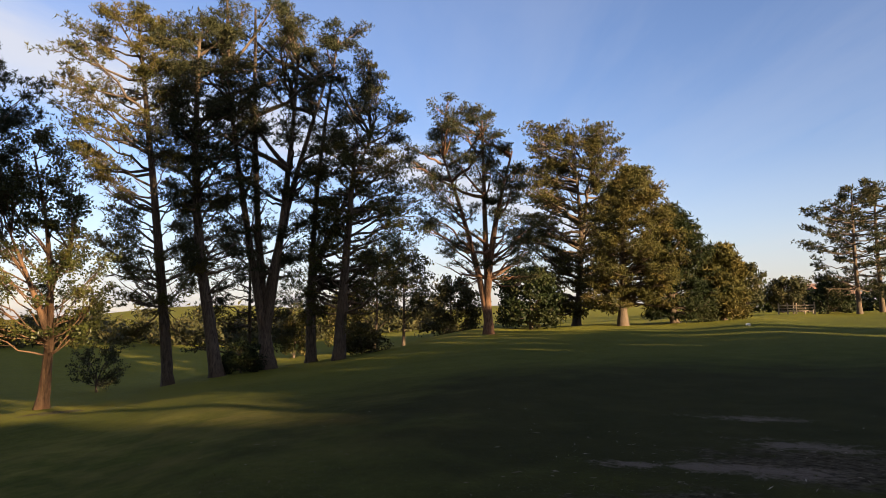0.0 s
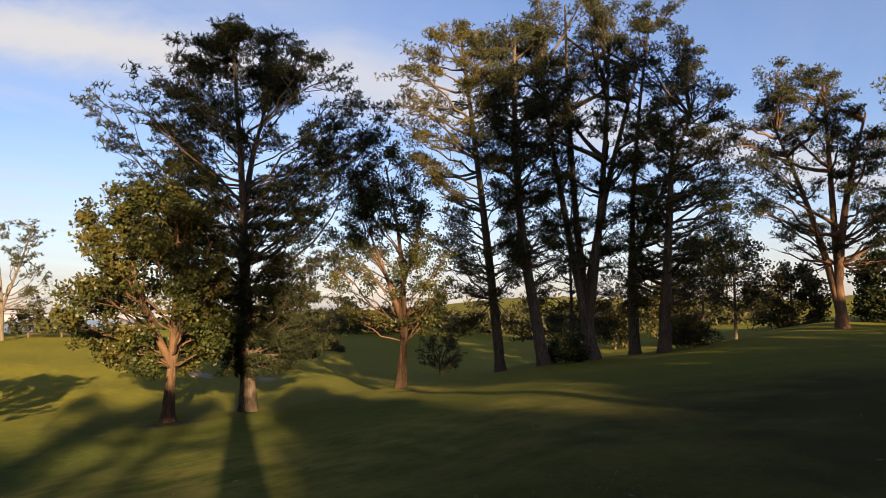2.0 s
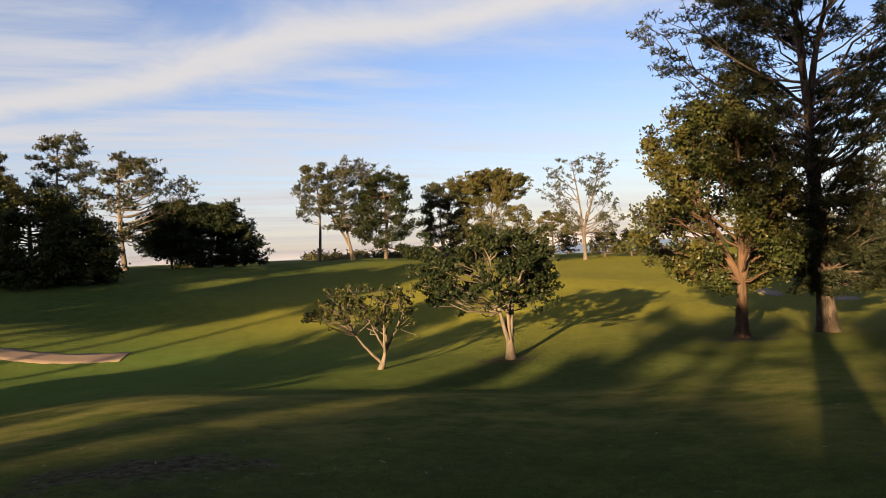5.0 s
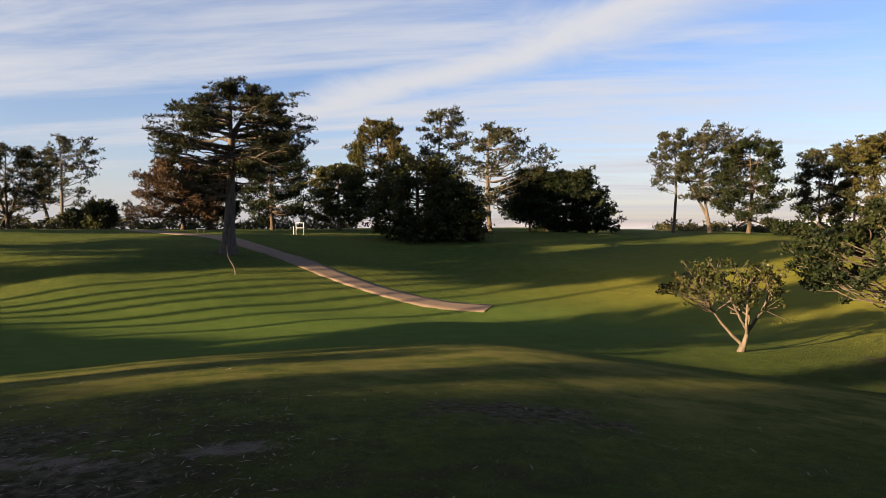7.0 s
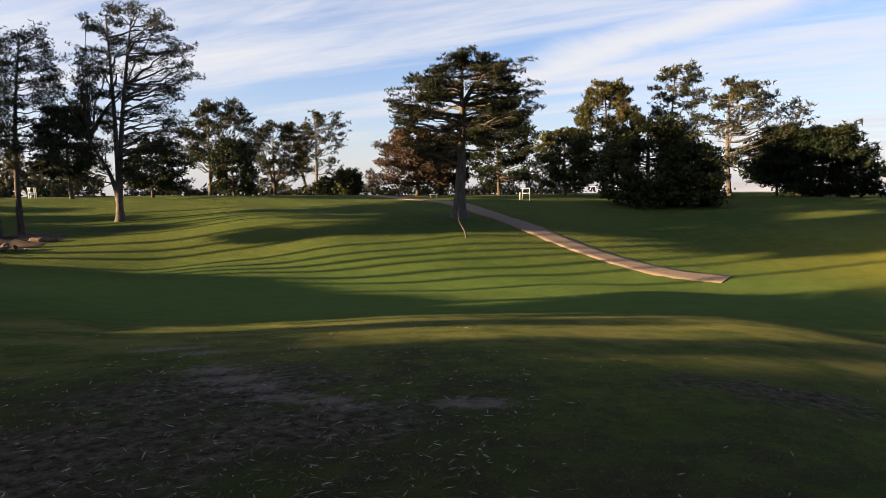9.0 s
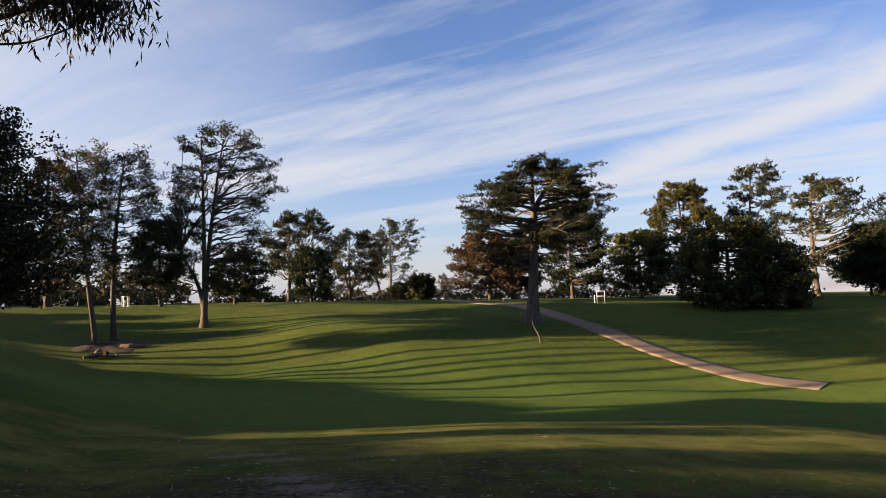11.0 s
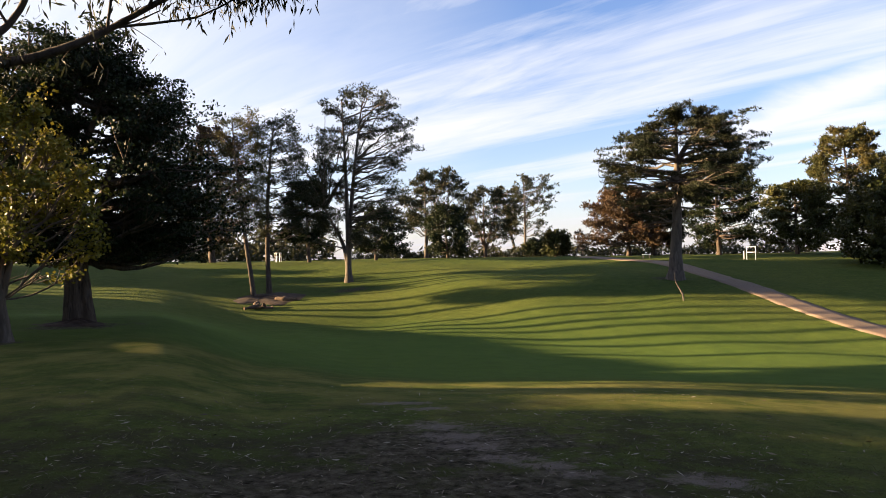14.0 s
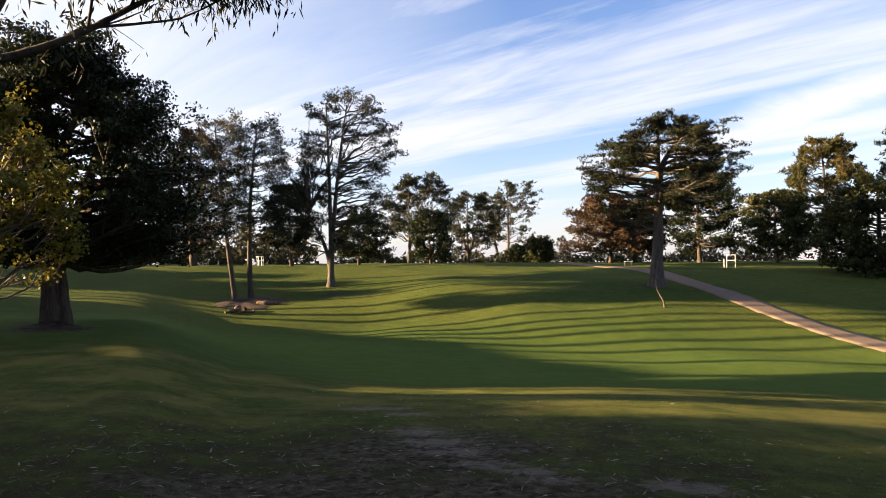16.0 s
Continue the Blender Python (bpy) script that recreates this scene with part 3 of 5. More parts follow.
def make_hills():
    """Land across the bay, with the haze put into its pale blue colour."""
    m = plain("haze_tinted_hills", (0.30, 0.33, 0.40), (0.36, 0.38, 0.45), 0.004)
    for k, (lo, hi, dist, top) in enumerate(((-92, -28, 3900, 42), (-70, -20, 4300, 62), (-175, -96, 3300, 30), (-30, 60, 4200, 24))):
        a = np.linspace(lo, hi, 160)
        rng = np.random.default_rng(40 + k)
        prof = sum(rng.uniform(0.3, 1) / (j + 1) * np.sin(a * 0.13 * (j + 1) + rng.uniform(0, 6)) for j in range(7))
        ends = np.clip((a - lo) / 6, 0, 1) * np.clip((hi - a) / 6, 0, 1)
        z = (0.45 + 0.28 * prof) * top * ends
        x, y = -np.sin(np.radians(a)), np.cos(np.radians(a))
        v = np.vstack([np.column_stack((x * (dist - 200), y * (dist - 200), np.full(160, SEA - 1))), np.column_stack((x * dist, y * dist, z)),
                       np.column_stack((x * (dist + 250), y * (dist + 250), np.full(160, SEA - 1)))])
        i = np.arange(159)
        f = np.vstack([np.stack((i + o, i + 1 + o, i + 161 + o, i + 160 + o), -1) for o in (0, 160)])
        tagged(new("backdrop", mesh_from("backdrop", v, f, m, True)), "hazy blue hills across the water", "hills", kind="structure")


make_hills()


def woods(name, label, lo, hi, near, far, height, count, mat, seed, leaf=0.8):
    """Far scrub and trees that nobody could count, as one thick irregular band of foliage."""
    rng = np.random.default_rng(seed)
    az = rng.uniform(lo, hi, count)
    d = rng.uniform(near, far, count)
    bump = 0.55 + 0.25 * np.sin(az * 1.7 + seed) + 0.2 * np.sin(az * 4.3 + 2 * seed) + 0.18 * np.sin(az * 9.1)
    x, y = -np.sin(np.radians(az)) * d, np.cos(np.radians(az)) * d
    z = land(x, y) + rng.random(count) ** 0.7 * height * np.clip(bump, 0.12, 1.2)
    p = np.repeat(np.column_stack((x, y, z)), 9, 0) + rng.normal(size=(count * 9, 3)) * (0.8, 0.8, 0.4) * leaf
    n = len(p)
    a, b = rng.normal(size=(n, 3)), rng.normal(size=(n, 3))
    v = np.stack((p, p + a * leaf * 0.5, p + b * leaf * 0.5), 1).reshape(-1, 3)
    ob = new(name, mesh_from(name, v, np.arange(3 * n).reshape(-1, 3), mat))
    return tagged(ob, label, "woods", kind="stuff")


woods("far_woods", "dim scrub and trees beyond the hollow", -132, -84, 112, 140, 6.0, 2600, M_FAR, 3)
woods("far_woods", "dark hedge along the far fairway", -172, -152, 138, 150, 5.5, 1300, M_DENSE, 4)
woods("far_woods", "low scrub along the crest", -64, -49, 96, 112, 1.3, 500, M_FAR, 5, 0.5)
woods("far_woods", "low scrub along the crest", -24, 12, 98, 112, 2.0, 800, M_FAR, 6, 0.6)
woods("far_woods", "dim trees and scrub beyond the upper fairway", 14, 60, 96, 125, 6.5, 2200, M_FAR, 7)

# ---- trees in view ----
tree("macrocarpa_tree", "tall dark macrocarpa with steep spreading limbs beside a path of shade", -89.4, 29.3, 16.0, ((1.5, 1.0, 1.4), (2.5, 1.0, 2.6), (4.6, 2.4, 2.9), (6.3, 4.0, 2.9), (8.0, 4.8, 3.9), (9.5, 5.2, 4.2), (11.2, 5.0, 5.7), (12.1, 4.7, 6.0), (13.4, 3.9, 4.3), (14.7, 3.3, 2.0), (16.0, 1.1, 0.3)), trunk=0.34, stems=((0, -0.8, 0, 0.97), (4.2, 0.6, 0.6, 0.8)), thin=0.25, limbs=170, rise=0.75, twigs=7, low=2.2, per=54, clump=0.4, sag=0.16, flat=0.3, hollow=0.55, inner=0.3, twig_len=0.34, dead=8, limb_r=0.11, leaf=(0.131, 0.085), seed=1, leaves=M_MACRO_SHADED)
tree("broadleaf_tree", "round-headed broadleaf tree with sunlit orange trunk", -83.6, 25.6, 8.2, ((2.0, 1.6, 0.8), (2.5, 2.7, 1.7), (3.3, 3.1, 2.0), (4.1, 3.2, 2.1), (5.4, 3.1, 1.8), (6.9, 2.6, 1.6), (7.9, 1.5, 0.8), (8.2, 0.6, 0.1)), trunk=0.21, stems=((0, 0.2, 0, 0.8), (1.9, -1.4, 0.5, 0.75), (1.9, 1.3, -0.4, 0.75), (2.1, 0.5, 0.9, 0.8)), limbs=80, rise=0.7, twigs=6, low=1.8, per=40, clump=0.36, leaf=(0.138, 0.086), needle=False, flat=0.7, fill=0.3, leaves=M_BROAD, bark=M_BARK_TAN, flare=1.4, seed=2)
tree("broadleaf_tree", "slender thin-leaved tree with a pale tan trunk", -101.5, 30.9, 10.5, ((2.7, 2.1, 1.8), (3.7, 2.8, 2.2), (5.2, 2.8, 1.9), (6.7, 3.1, 1.3), (8.1, 2.9, 1.1), (9.6, 2.1, 0.8), (10.5, 1.1, -0.2)), trunk=0.22, stems=((0, -0.6, 0, 0.95), (2.4, 0.9, 0.4, 0.6), (2.6, -1.3, -0.3, 0.65)), thin=0.1, limbs=80, rise=0.95, twigs=5, low=2.0, per=42, clump=0.4, leaf=(0.126, 0.071), needle=False, flat=0.6, leaves=M_BROAD, bark=M_BARK_TAN, flare=1.4, limb_r=0.16, seed=3, inner=0.4)
tree("shrub", "small grey-green shrub tree in the hollow", -104.8, 57.7, 3.4, ((0.5, 0.9, 1.0), (1.9, 1.5, 1.9), (3.0, 1.2, 1.5), (3.4, 0.4, 0.8)), trunk=0.1, stems=((0, 0, 0, 0.7), (0.4, 0.6, 0.2, 0.7), (0.4, -0.6, 0, 0.7)), limbs=40, twigs=4, rise=0.8, low=0.5, per=14, clump=0.29, needle=False, leaves=M_FAR, leaf=(0.126, 0.076), flat=0.7, category="shrub", seed=4)
tree("small_tree", "small spreading tree with pale forked stems and dark leaves", -65.7, 22.2, 3.9, ((1.9, 2.0, 0.8), (2.3, 2.6, 1.2), (2.8, 2.3, 1.3), (3.3, 1.8, 1.2), (3.7, 1.1, 0.8), (3.9, 0.5, 0.3)), trunk=0.16, stems=((0, 0.3, 0, 0.9), (0.25, -1.1, 0.3, 0.8), (0.4, -0.5, -0.6, 0.85), (0.3, 0.9, 0.4, 0.85), (0.5, -0.2, 0.7, 0.85)), limbs=66, rise=0.5, twigs=4, low=1.5, per=34, clump=0.18, hollow=0.72, inner=0.7, leaf=(0.107, 0.086), needle=False, flat=0.7, leaves=M_DENSE, bark=M_BARK_ASH, wander=0.05, flare=1.4, stem_r=0.5, limb_r=0.12, seed=5)
tree("small_tree", "low vase-shaped small tree with pale crooked stems and sparse leaves", -54.7, 21.7, 2.3, ((1.55, 1.6, 0.8), (1.8, 1.7, 0.9), (2.1, 1.5, 0.8), (2.3, 1.0, 0.5)), trunk=0.1, stems=((0, 0.2, 0, 0.85), (0.15, -0.95, 0.2, 0.8), (0.6, -0.3, -0.5, 0.85), (0.55, 0.85, 0.3, 0.82), (0.5, 0.3, 0.6, 0.85)), limbs=52, rise=0.75, twigs=3, low=1.1, per=17, clump=0.12, inner=0.85, hollow=0.8, leaf=(0.088, 0.062), needle=False, flat=0.6, leaves=M_BROAD, bark=M_BARK_ASH, wander=0.07, flare=1.4, stem_r=0.5, limb_r=0.13, seed=6)
tree("monterey_pine", "tall leaning pine with a sunlit top", -109.8, 38.3, 19.7, ((2.4, 1.7, 0.8), (4.7, 2.7, 1.3), (6.7, 4.0, 1.9), (8.2, 4.1, 2.0), (10.6, 3.6, 1.2), (12.6, 4.7, 0.6), (14.7, 5.3, 0.6), (16.5, 5.6, 0.5), (18.0, 4.9, 0.2), (19.5, 2.3, -0.7)), trunk=0.29, stems=((0, -1.9, 0, 0.97),), thin=0.75, limbs=92, rise=0.5, twigs=5, low=4, per=58, clump=0.5, dead=16, seed=7, leaf=(0.141, 0.095), flat=0.42, twig_len=0.36, leaves=M_PINE_SUNLIT)
tree("monterey_pine", "tall dark pine in a close stand", -113.4, 37.3, 18.6, ((4.5, 1.5, 1.5), (8.0, 2.4, 1.8), (11.5, 3.3, 2.2), (15.3, 3.4, 2.0), (17.4, 2.9, 0.8), (18.5, 1.9, -0.5)), trunk=0.34, stems=((0, -1.2, 0, 0.97),), thin=0.9, limbs=80, rise=0.5, twigs=5, low=3, per=60, clump=0.52, dead=18, seed=8, leaf=(0.141, 0.095), flat=0.42, twig_len=0.36)
tree("monterey_pine", "tall many-stemmed pine in a close stand", -117.2, 39.1, 21.0, ((6.0, 2.0, 1.6), (9.0, 3.0, 2.6), (12.0, 3.6, 3.2), (14.4, 4.2, 3.4), (17.0, 4.6, 3.4), (18.9, 4.1, 2.6), (20.9, 2.5, 1.0)), trunk=0.44, stems=((0, -0.9, 0, 0.97), (1.5, 1.6, 0.8, 0.9), (1.0, -2.4, -0.6, 0.8), (2.5, 3.2, 0.4, 0.8)), thin=0.9, limbs=104, rise=0.55, twigs=5, low=5, per=52, clump=0.5, dead=26, seed=9, leaf=(0.141, 0.095), flat=0.42, twig_len=0.36, stem_r=0.6)
tree("monterey_pine", "tall rough pine with broad limbs", -120.6, 42.0, 20.8, ((2.7, 2.1, 3.3), (6.5, 1.1, 5.8), (8.9, 0.4, 6.5), (11.8, 0.5, 6.5), (15.0, 0.5, 6.4), (17.1, 0.5, 4.8), (19.3, 0.2, 3.7), (20.8, -0.5, 3.0)), trunk=0.32, stems=((0, 1.6, 0, 0.97), (5, 3.8, 0.6, 0.7)), thin=0.9, limbs=90, rise=0.5, twigs=5, low=4, per=54, clump=0.5, dead=22, seed=10, leaf=(0.141, 0.095), flat=0.42, twig_len=0.36)
tree("monterey_pine", "shorter shaded pine at the edge of the stand", -122.8, 39.1, 13.2, ((1.2, 1.9, 1.6), (4.3, 2.2, 3.8), (6.9, 1.9, 4.0), (10.8, 1.3, 3.2), (13.2, 0.0, 1.9)), trunk=0.34, stems=((0, 1.0, 0, 0.96),), thin=0.7, limbs=70, rise=0.3, twigs=5, low=2, per=48, clump=0.56, leaves=M_PINE_SUNLIT, seed=11, leaf=(0.141, 0.095), flat=0.42, twig_len=0.36)
tree("monterey_pine", "spreading twin-trunked pine with bare lower limbs", -135.2, 49.2, 16.7, ((3.7, 2.6, 3.1), (7.0, 4.2, 3.6), (9.1, 4.6, 2.8), (11.1, 5.2, 2.9), (12.8, 5.6, 2.3), (14.9, 4.1, 1.7), (16.7, 2.8, -1.1)), trunk=0.4, stems=((0, -0.2, 0, 0.95), (0.5, -3.2, 0.7, 0.8), (3.0, 2.0, 0.4, 0.8)), thin=0.7, limbs=90, rise=0.55, twigs=5, low=4, per=61, clump=0.53, bark=M_BARK_RED, dead=14, seed=12, leaf=(0.141, 0.095), flat=0.42, twig_len=0.36)
tree("conifer", "dense golden conifer catching the low sun", -142.4, 68.1, 20.0, ((0.9, 4.6, 3.2), (5.4, 5.4, 5.0), (9.8, 5.8, 5.7), (14.4, 5.4, 4.8), (17.8, 4.5, 4.4), (20.0, 2.7, 2.3)), trunk=0.4, stems=((0, 0, 0, 0.95), (2, 2.0, 0.4, 0.8)), limbs=150, flat=0.42, hollow=0.6, rise=0.35, twigs=5, low=1.5, per=58, clump=0.68, leaf=(0.194, 0.122), leaves=M_PINE_SUNLIT, seed=13, thin=0.1, twig_len=0.36, fill=0.3)
tree("conifer", "dense golden conifer catching the low sun", -146.1, 58.7, 13.0, ((1.5, 2.4, 3.9), (5.9, 2.2, 4.5), (9.2, 1.2, 4.0), (11.6, 0.4, 3.0), (12.9, -0.3, 2.2)), trunk=0.4, limbs=120, flat=0.42, hollow=0.6, rise=0.35, twigs=5, low=2, per=52, clump=0.66, leaf=(0.2, 0.128), leaves=M_PINE_SUNLIT, seed=14, thin=0.1, twig_len=0.36, fill=0.3)
tree("conifer", "dark shaded conifer at the end of a row", -150.1, 60.6, 9.4, ((0.3, 2.0, 2.9), (4.4, 2.3, 2.8), (7.2, 1.7, 2.1), (9.4, 0.7, 0.6)), trunk=0.36, limbs=100, flat=0.4, hollow=0.55, rise=0.3, twigs=5, low=0.8, per=50, clump=0.62, leaf=(0.2, 0.128), leaves=M_DENSE, seed=15, thin=0.0, twig_len=0.36)
tree("conifer", "brownish upright conifer lit by low sun", -153.7, 62.3, 5.8, ((0.3, 1.4, 1.2), (3.2, 1.5, 1.4), (5.1, 1.0, 0.8), (5.8, 0.5, 0.3)), trunk=0.24, limbs=80, rise=0.3, twigs=5, low=0.6, per=29, clump=0.63, leaf=(0.271, 0.195), leaves=M_PINE_SUNLIT, fill=0.2, seed=16, flat=0.42, thin=0.45, twig_len=0.36)
tree("distant_tree", "distant rounded tree beyond the fairway", -155.4, 120.4, 8.0, ((2.3, 1.8, 2.0), (6.0, 2.0, 2.4), (8.0, 0.5, 1.4)), trunk=0.24, limbs=50, twigs=4, rise=0.6, per=12, clump=0.72, leaf=(0.389, 0.259), needle=False, leaves=M_FAR, flat=0.7, low=1.5, seed=17)
tree("distant_tree", "distant dark rounded tree beside a gate", -157.9, 125.4, 5.5, ((1.3, 2.0, 2.9), (3.7, 2.3, 3.9), (5.5, 0.8, 2.3)), trunk=0.24, limbs=60, twigs=4, rise=0.5, per=13, clump=0.72, leaf=(0.389, 0.259), needle=False, leaves=M_FAR, flat=0.7, low=0.6, seed=18)
tree("monterey_pine", "open layered pine on the far fairway edge", -162.8, 90.7, 14.2, ((2.3, 4.5, 2.2), (6.2, 4.3, 4.0), (10.1, 4.9, 4.2), (12.7, 3.9, 3.9), (14.2, 0.4, 2.9)), trunk=0.28, limbs=60, rise=0.2, twigs=5, low=3, per=29, clump=0.59, leaf=(0.258, 0.17), seed=19, flat=0.42, thin=0.45, twig_len=0.36)
tree("monterey_pine", "open layered pine on the far fairway edge", -164.2, 96.0, 15.5, ((2.2, 3.5, 4.3), (6.2, 3.8, 5.1), (10.2, 4.2, 5.9), (13.6, 2.8, 5.1), (15.5, 0.3, 3.0)), trunk=0.3, limbs=60, rise=0.2, twigs=5, low=3, per=29, clump=0.59, leaf=(0.258, 0.17), seed=20, flat=0.42, thin=0.45, twig_len=0.36)
tree("bush", "low dark bush below the pines", -160.8, 95.0, 4.0, ((0.4, 2.1, 2.1), (2.1, 1.7, 2.5), (4.0, 0.4, 1.4)), trunk=0.15, limbs=50, twigs=4, rise=0.5, low=0.3, per=15, clump=0.58, leaf=(0.272, 0.176), needle=False, leaves=M_DENSE, flat=0.7, category="bush", seed=21)
tree("bush", "dark bush behind the pine stand", -132.2, 70.4, 5.2, ((-0.3, 2.3, 2.6), (2.3, 2.6, 3.0), (4.3, 1.4, 1.8), (5.2, 0.5, 1.0)), trunk=0.16, limbs=60, twigs=5, rise=0.5, low=0.4, per=17, clump=0.61, leaf=(0.272, 0.176), needle=False, leaves=M_FAR, flat=0.7, category="bush", seed=22)
tree("broadleaf_tree", "thin shaded tree behind the pine stand", -128.1, 52.0, 6.9, ((2.2, 1.0, 1.6), (3.9, 1.4, 1.8), (5.6, 1.0, 1.6), (6.9, 0.1, 1.0)), trunk=0.13, limbs=40, twigs=4, rise=0.6, low=2, per=11, clump=0.5, leaf=(0.233, 0.153), needle=False, leaves=M_FAR, flat=0.7, seed=23)
tree("broadleaf_tree", "thin shaded tree behind the pine stand", -125.7, 64.4, 9.5, ((3.2, 1.7, 2.0), (6.3, 1.9, 2.3), (8.5, 1.1, 1.5), (9.5, 0.3, 1.0)), trunk=0.13, limbs=40, twigs=4, rise=0.6, low=2, per=12, clump=0.5, leaf=(0.233, 0.153), needle=False, leaves=M_FAR, flat=0.7, seed=24)
tree("bush", "dark dense tree behind the twin-trunked pine", -138.7, 58.3, 4.9, ((0.4, 2.1, 2.1), (2.5, 2.3, 2.2), (4.4, 1.6, 1.5), (4.9, 0.6, 0.8)), trunk=0.16, limbs=60, twigs=5, rise=0.4, low=0.4, per=18, clump=0.61, leaf=(0.272, 0.176), needle=False, leaves=M_DENSE, flat=0.7, category="bush", seed=25)
tree("monterey_pine", "open pine on the skyline", -53.0, 83.4, 11.7, ((3.1, 2.5, 2.5), (6.0, 3.2, 3.3), (9.0, 2.8, 3.3), (11.7, 1.6, 2.0)), trunk=0.24, limbs=56, rise=0.5, twigs=5, low=4, per=24, clump=0.59, leaf=(0.271, 0.17), bark=M_BARK_PALE, stems=((0, -0.8, 0, 0.97), (1.5, -3.5, 0, 0.7)), seed=26, flat=0.42, thin=0.45, twig_len=0.36)
tree("monterey_pine", "dark dense pine on the skyline", -55.7, 82.7, 10.3, ((1.0, 2.9, 3.1), (3.7, 3.5, 3.1), (6.7, 3.1, 3.0), (9.2, 2.0, 2.3), (10.3, 0.7, 1.4)), trunk=0.24, limbs=70, rise=0.2, twigs=5, low=1.5, per=34, clump=0.63, leaf=(0.271, 0.182), leaves=M_DENSE, stems=((0, 0, 0, 0.97), (1.0, 1.0, 0, 0.8)), seed=27, flat=0.42, thin=0.45, twig_len=0.36)
tree("monterey_pine", "dark pine on the skyline", -60.6, 95.4, 10.4, ((2.3, 2.1, 3.2), (5.9, 2.9, 3.4), (8.8, 2.5, 2.7), (10.4, 1.0, 1.3)), trunk=0.2, limbs=56, rise=0.4, twigs=5, low=3, per=31, clump=0.59, leaf=(0.271, 0.182), stems=((0, 0, 0, 0.97), (2, 2, 0, 0.8)), seed=28, flat=0.42, thin=0.45, twig_len=0.36)
tree("umbrella_tree", "umbrella-topped gum tree with bare pale limbs", -64.4, 96.3, 12.1, ((8.8, 4.4, 5.4), (9.7, 5.0, 5.9), (11.2, 3.8, 4.8), (12.1, 1.5, 2.4)), trunk=0.22, limbs=100, rise=1.5, twigs=5, low=3.5, per=34, clump=0.6, leaf=(0.272, 0.176), needle=False, leaves=M_PINE_SUNLIT, bark=M_BARK_PALE, stems=((0, 1.2, 0, 0.85), (2.0, -1.5, 0.6, 0.8), (2.5, 3.0, 0, 0.85)), seed=29, flat=0.4, hollow=0.45, limb_r=0.16)
tree("broadleaf_tree", "golden young tree with a forked pale trunk", -66.9, 82.3, 6.8, ((1.6, 2.9, 2.3), (3.5, 3.5, 2.3), (5.8, 2.1, 1.4), (6.8, 1.1, 0.5)), trunk=0.16, limbs=50, rise=0.8, twigs=4, low=1.5, per=15, clump=0.5, leaf=(0.249, 0.165), needle=False, leaves=M_PINE_SUNLIT, bark=M_BARK_PALE, seed=30)
tree("broadleaf_tree", "golden brown bushy tree", -62.7, 95.5, 6.8, ((0.9, 2.3, 3.0), (3.9, 2.7, 3.3), (5.7, 1.8, 3.0), (6.8, 0.5, 1.6)), trunk=0.16, limbs=60, rise=0.5, twigs=4, low=1, per=17, clump=0.58, leaf=(0.272, 0.176), needle=False, leaves=M_PINE_SUNLIT, seed=31)
tree("monterey_pine", "open pale-limbed pine on the skyline", -72.3, 91.1, 13.6, ((3.1, 1.8, 3.3), (6.8, 4.2, 5.6), (9.8, 4.9, 3.8), (12.4, 3.7, 3.8), (13.6, 1.7, 3.1)), trunk=0.26, limbs=46, rise=0.7, twigs=4, low=3, per=19, clump=0.52, leaf=(0.258, 0.17), bark=M_BARK_PALE, stems=((0, -1.2, 0, 0.97), (3.5, 2.6, 0, 0.95)), seed=32, flat=0.42, thin=0.45, twig_len=0.36)
tree("broadleaf_tree", "golden bushy tree below the skyline", -69.7, 104.6, 6.9, ((1.0, 2.2, 3.6), (3.9, 2.1, 3.5), (6.9, 0.6, 1.9)), trunk=0.14, limbs=60, rise=0.5, twigs=4, low=0.8, per=17, clump=0.54, leaf=(0.272, 0.176), needle=False, leaves=M_PINE_SUNLIT, seed=33)
tree("bush", "grey-green bush on the skyline", -73.9, 97.6, 3.3, ((0.6, 1.9, 2.4), (2.2, 1.5, 2.0), (3.3, 0.4, 1.0)), trunk=0.12, limbs=40, twigs=4, rise=0.5, low=0.4, per=13, clump=0.5, leaf=(0.249, 0.176), needle=False, leaves=M_FAR, flat=0.7, category="bush", seed=34)
tree("bush", "grey-green bush on the skyline", -76.0, 97.7, 3.3, ((0.6, 1.7, 1.9), (2.1, 1.4, 1.5), (3.3, 0.6, 0.8)), trunk=0.12, limbs=40, twigs=4, rise=0.5, low=0.4, per=13, clump=0.5, leaf=(0.249, 0.176), needle=False, leaves=M_FAR, flat=0.7, category="bush", seed=35)
tree("bush", "dark clipped low bush", -58.4, 79.8, 1.4, ((0.3, 1.2, 1.6), (0.9, 1.3, 1.7), (1.4, 0.8, 1.1)), trunk=0.1, limbs=40, twigs=4, rise=0.3, low=0.2, per=13, clump=0.43, leaf=(0.233, 0.165), needle=False, leaves=M_DENSE, flat=0.8, category="bush", seed=36)
tree("conifer", "dark dense spreading conifer on the crest", -41.7, 73.0, 6.1, ((0.5, 5.0, 4.5), (2.6, 5.6, 4.9), (4.6, 3.5, 3.5), (6.1, 0.9, 1.8)), trunk=0.24, limbs=110, rise=0.1, twigs=6, low=0.6, per=38, clump=0.66, leaf=(0.271, 0.182), leaves=M_DENSE, fill=0.3, seed=37, flat=0.42, thin=0.45, twig_len=0.36)
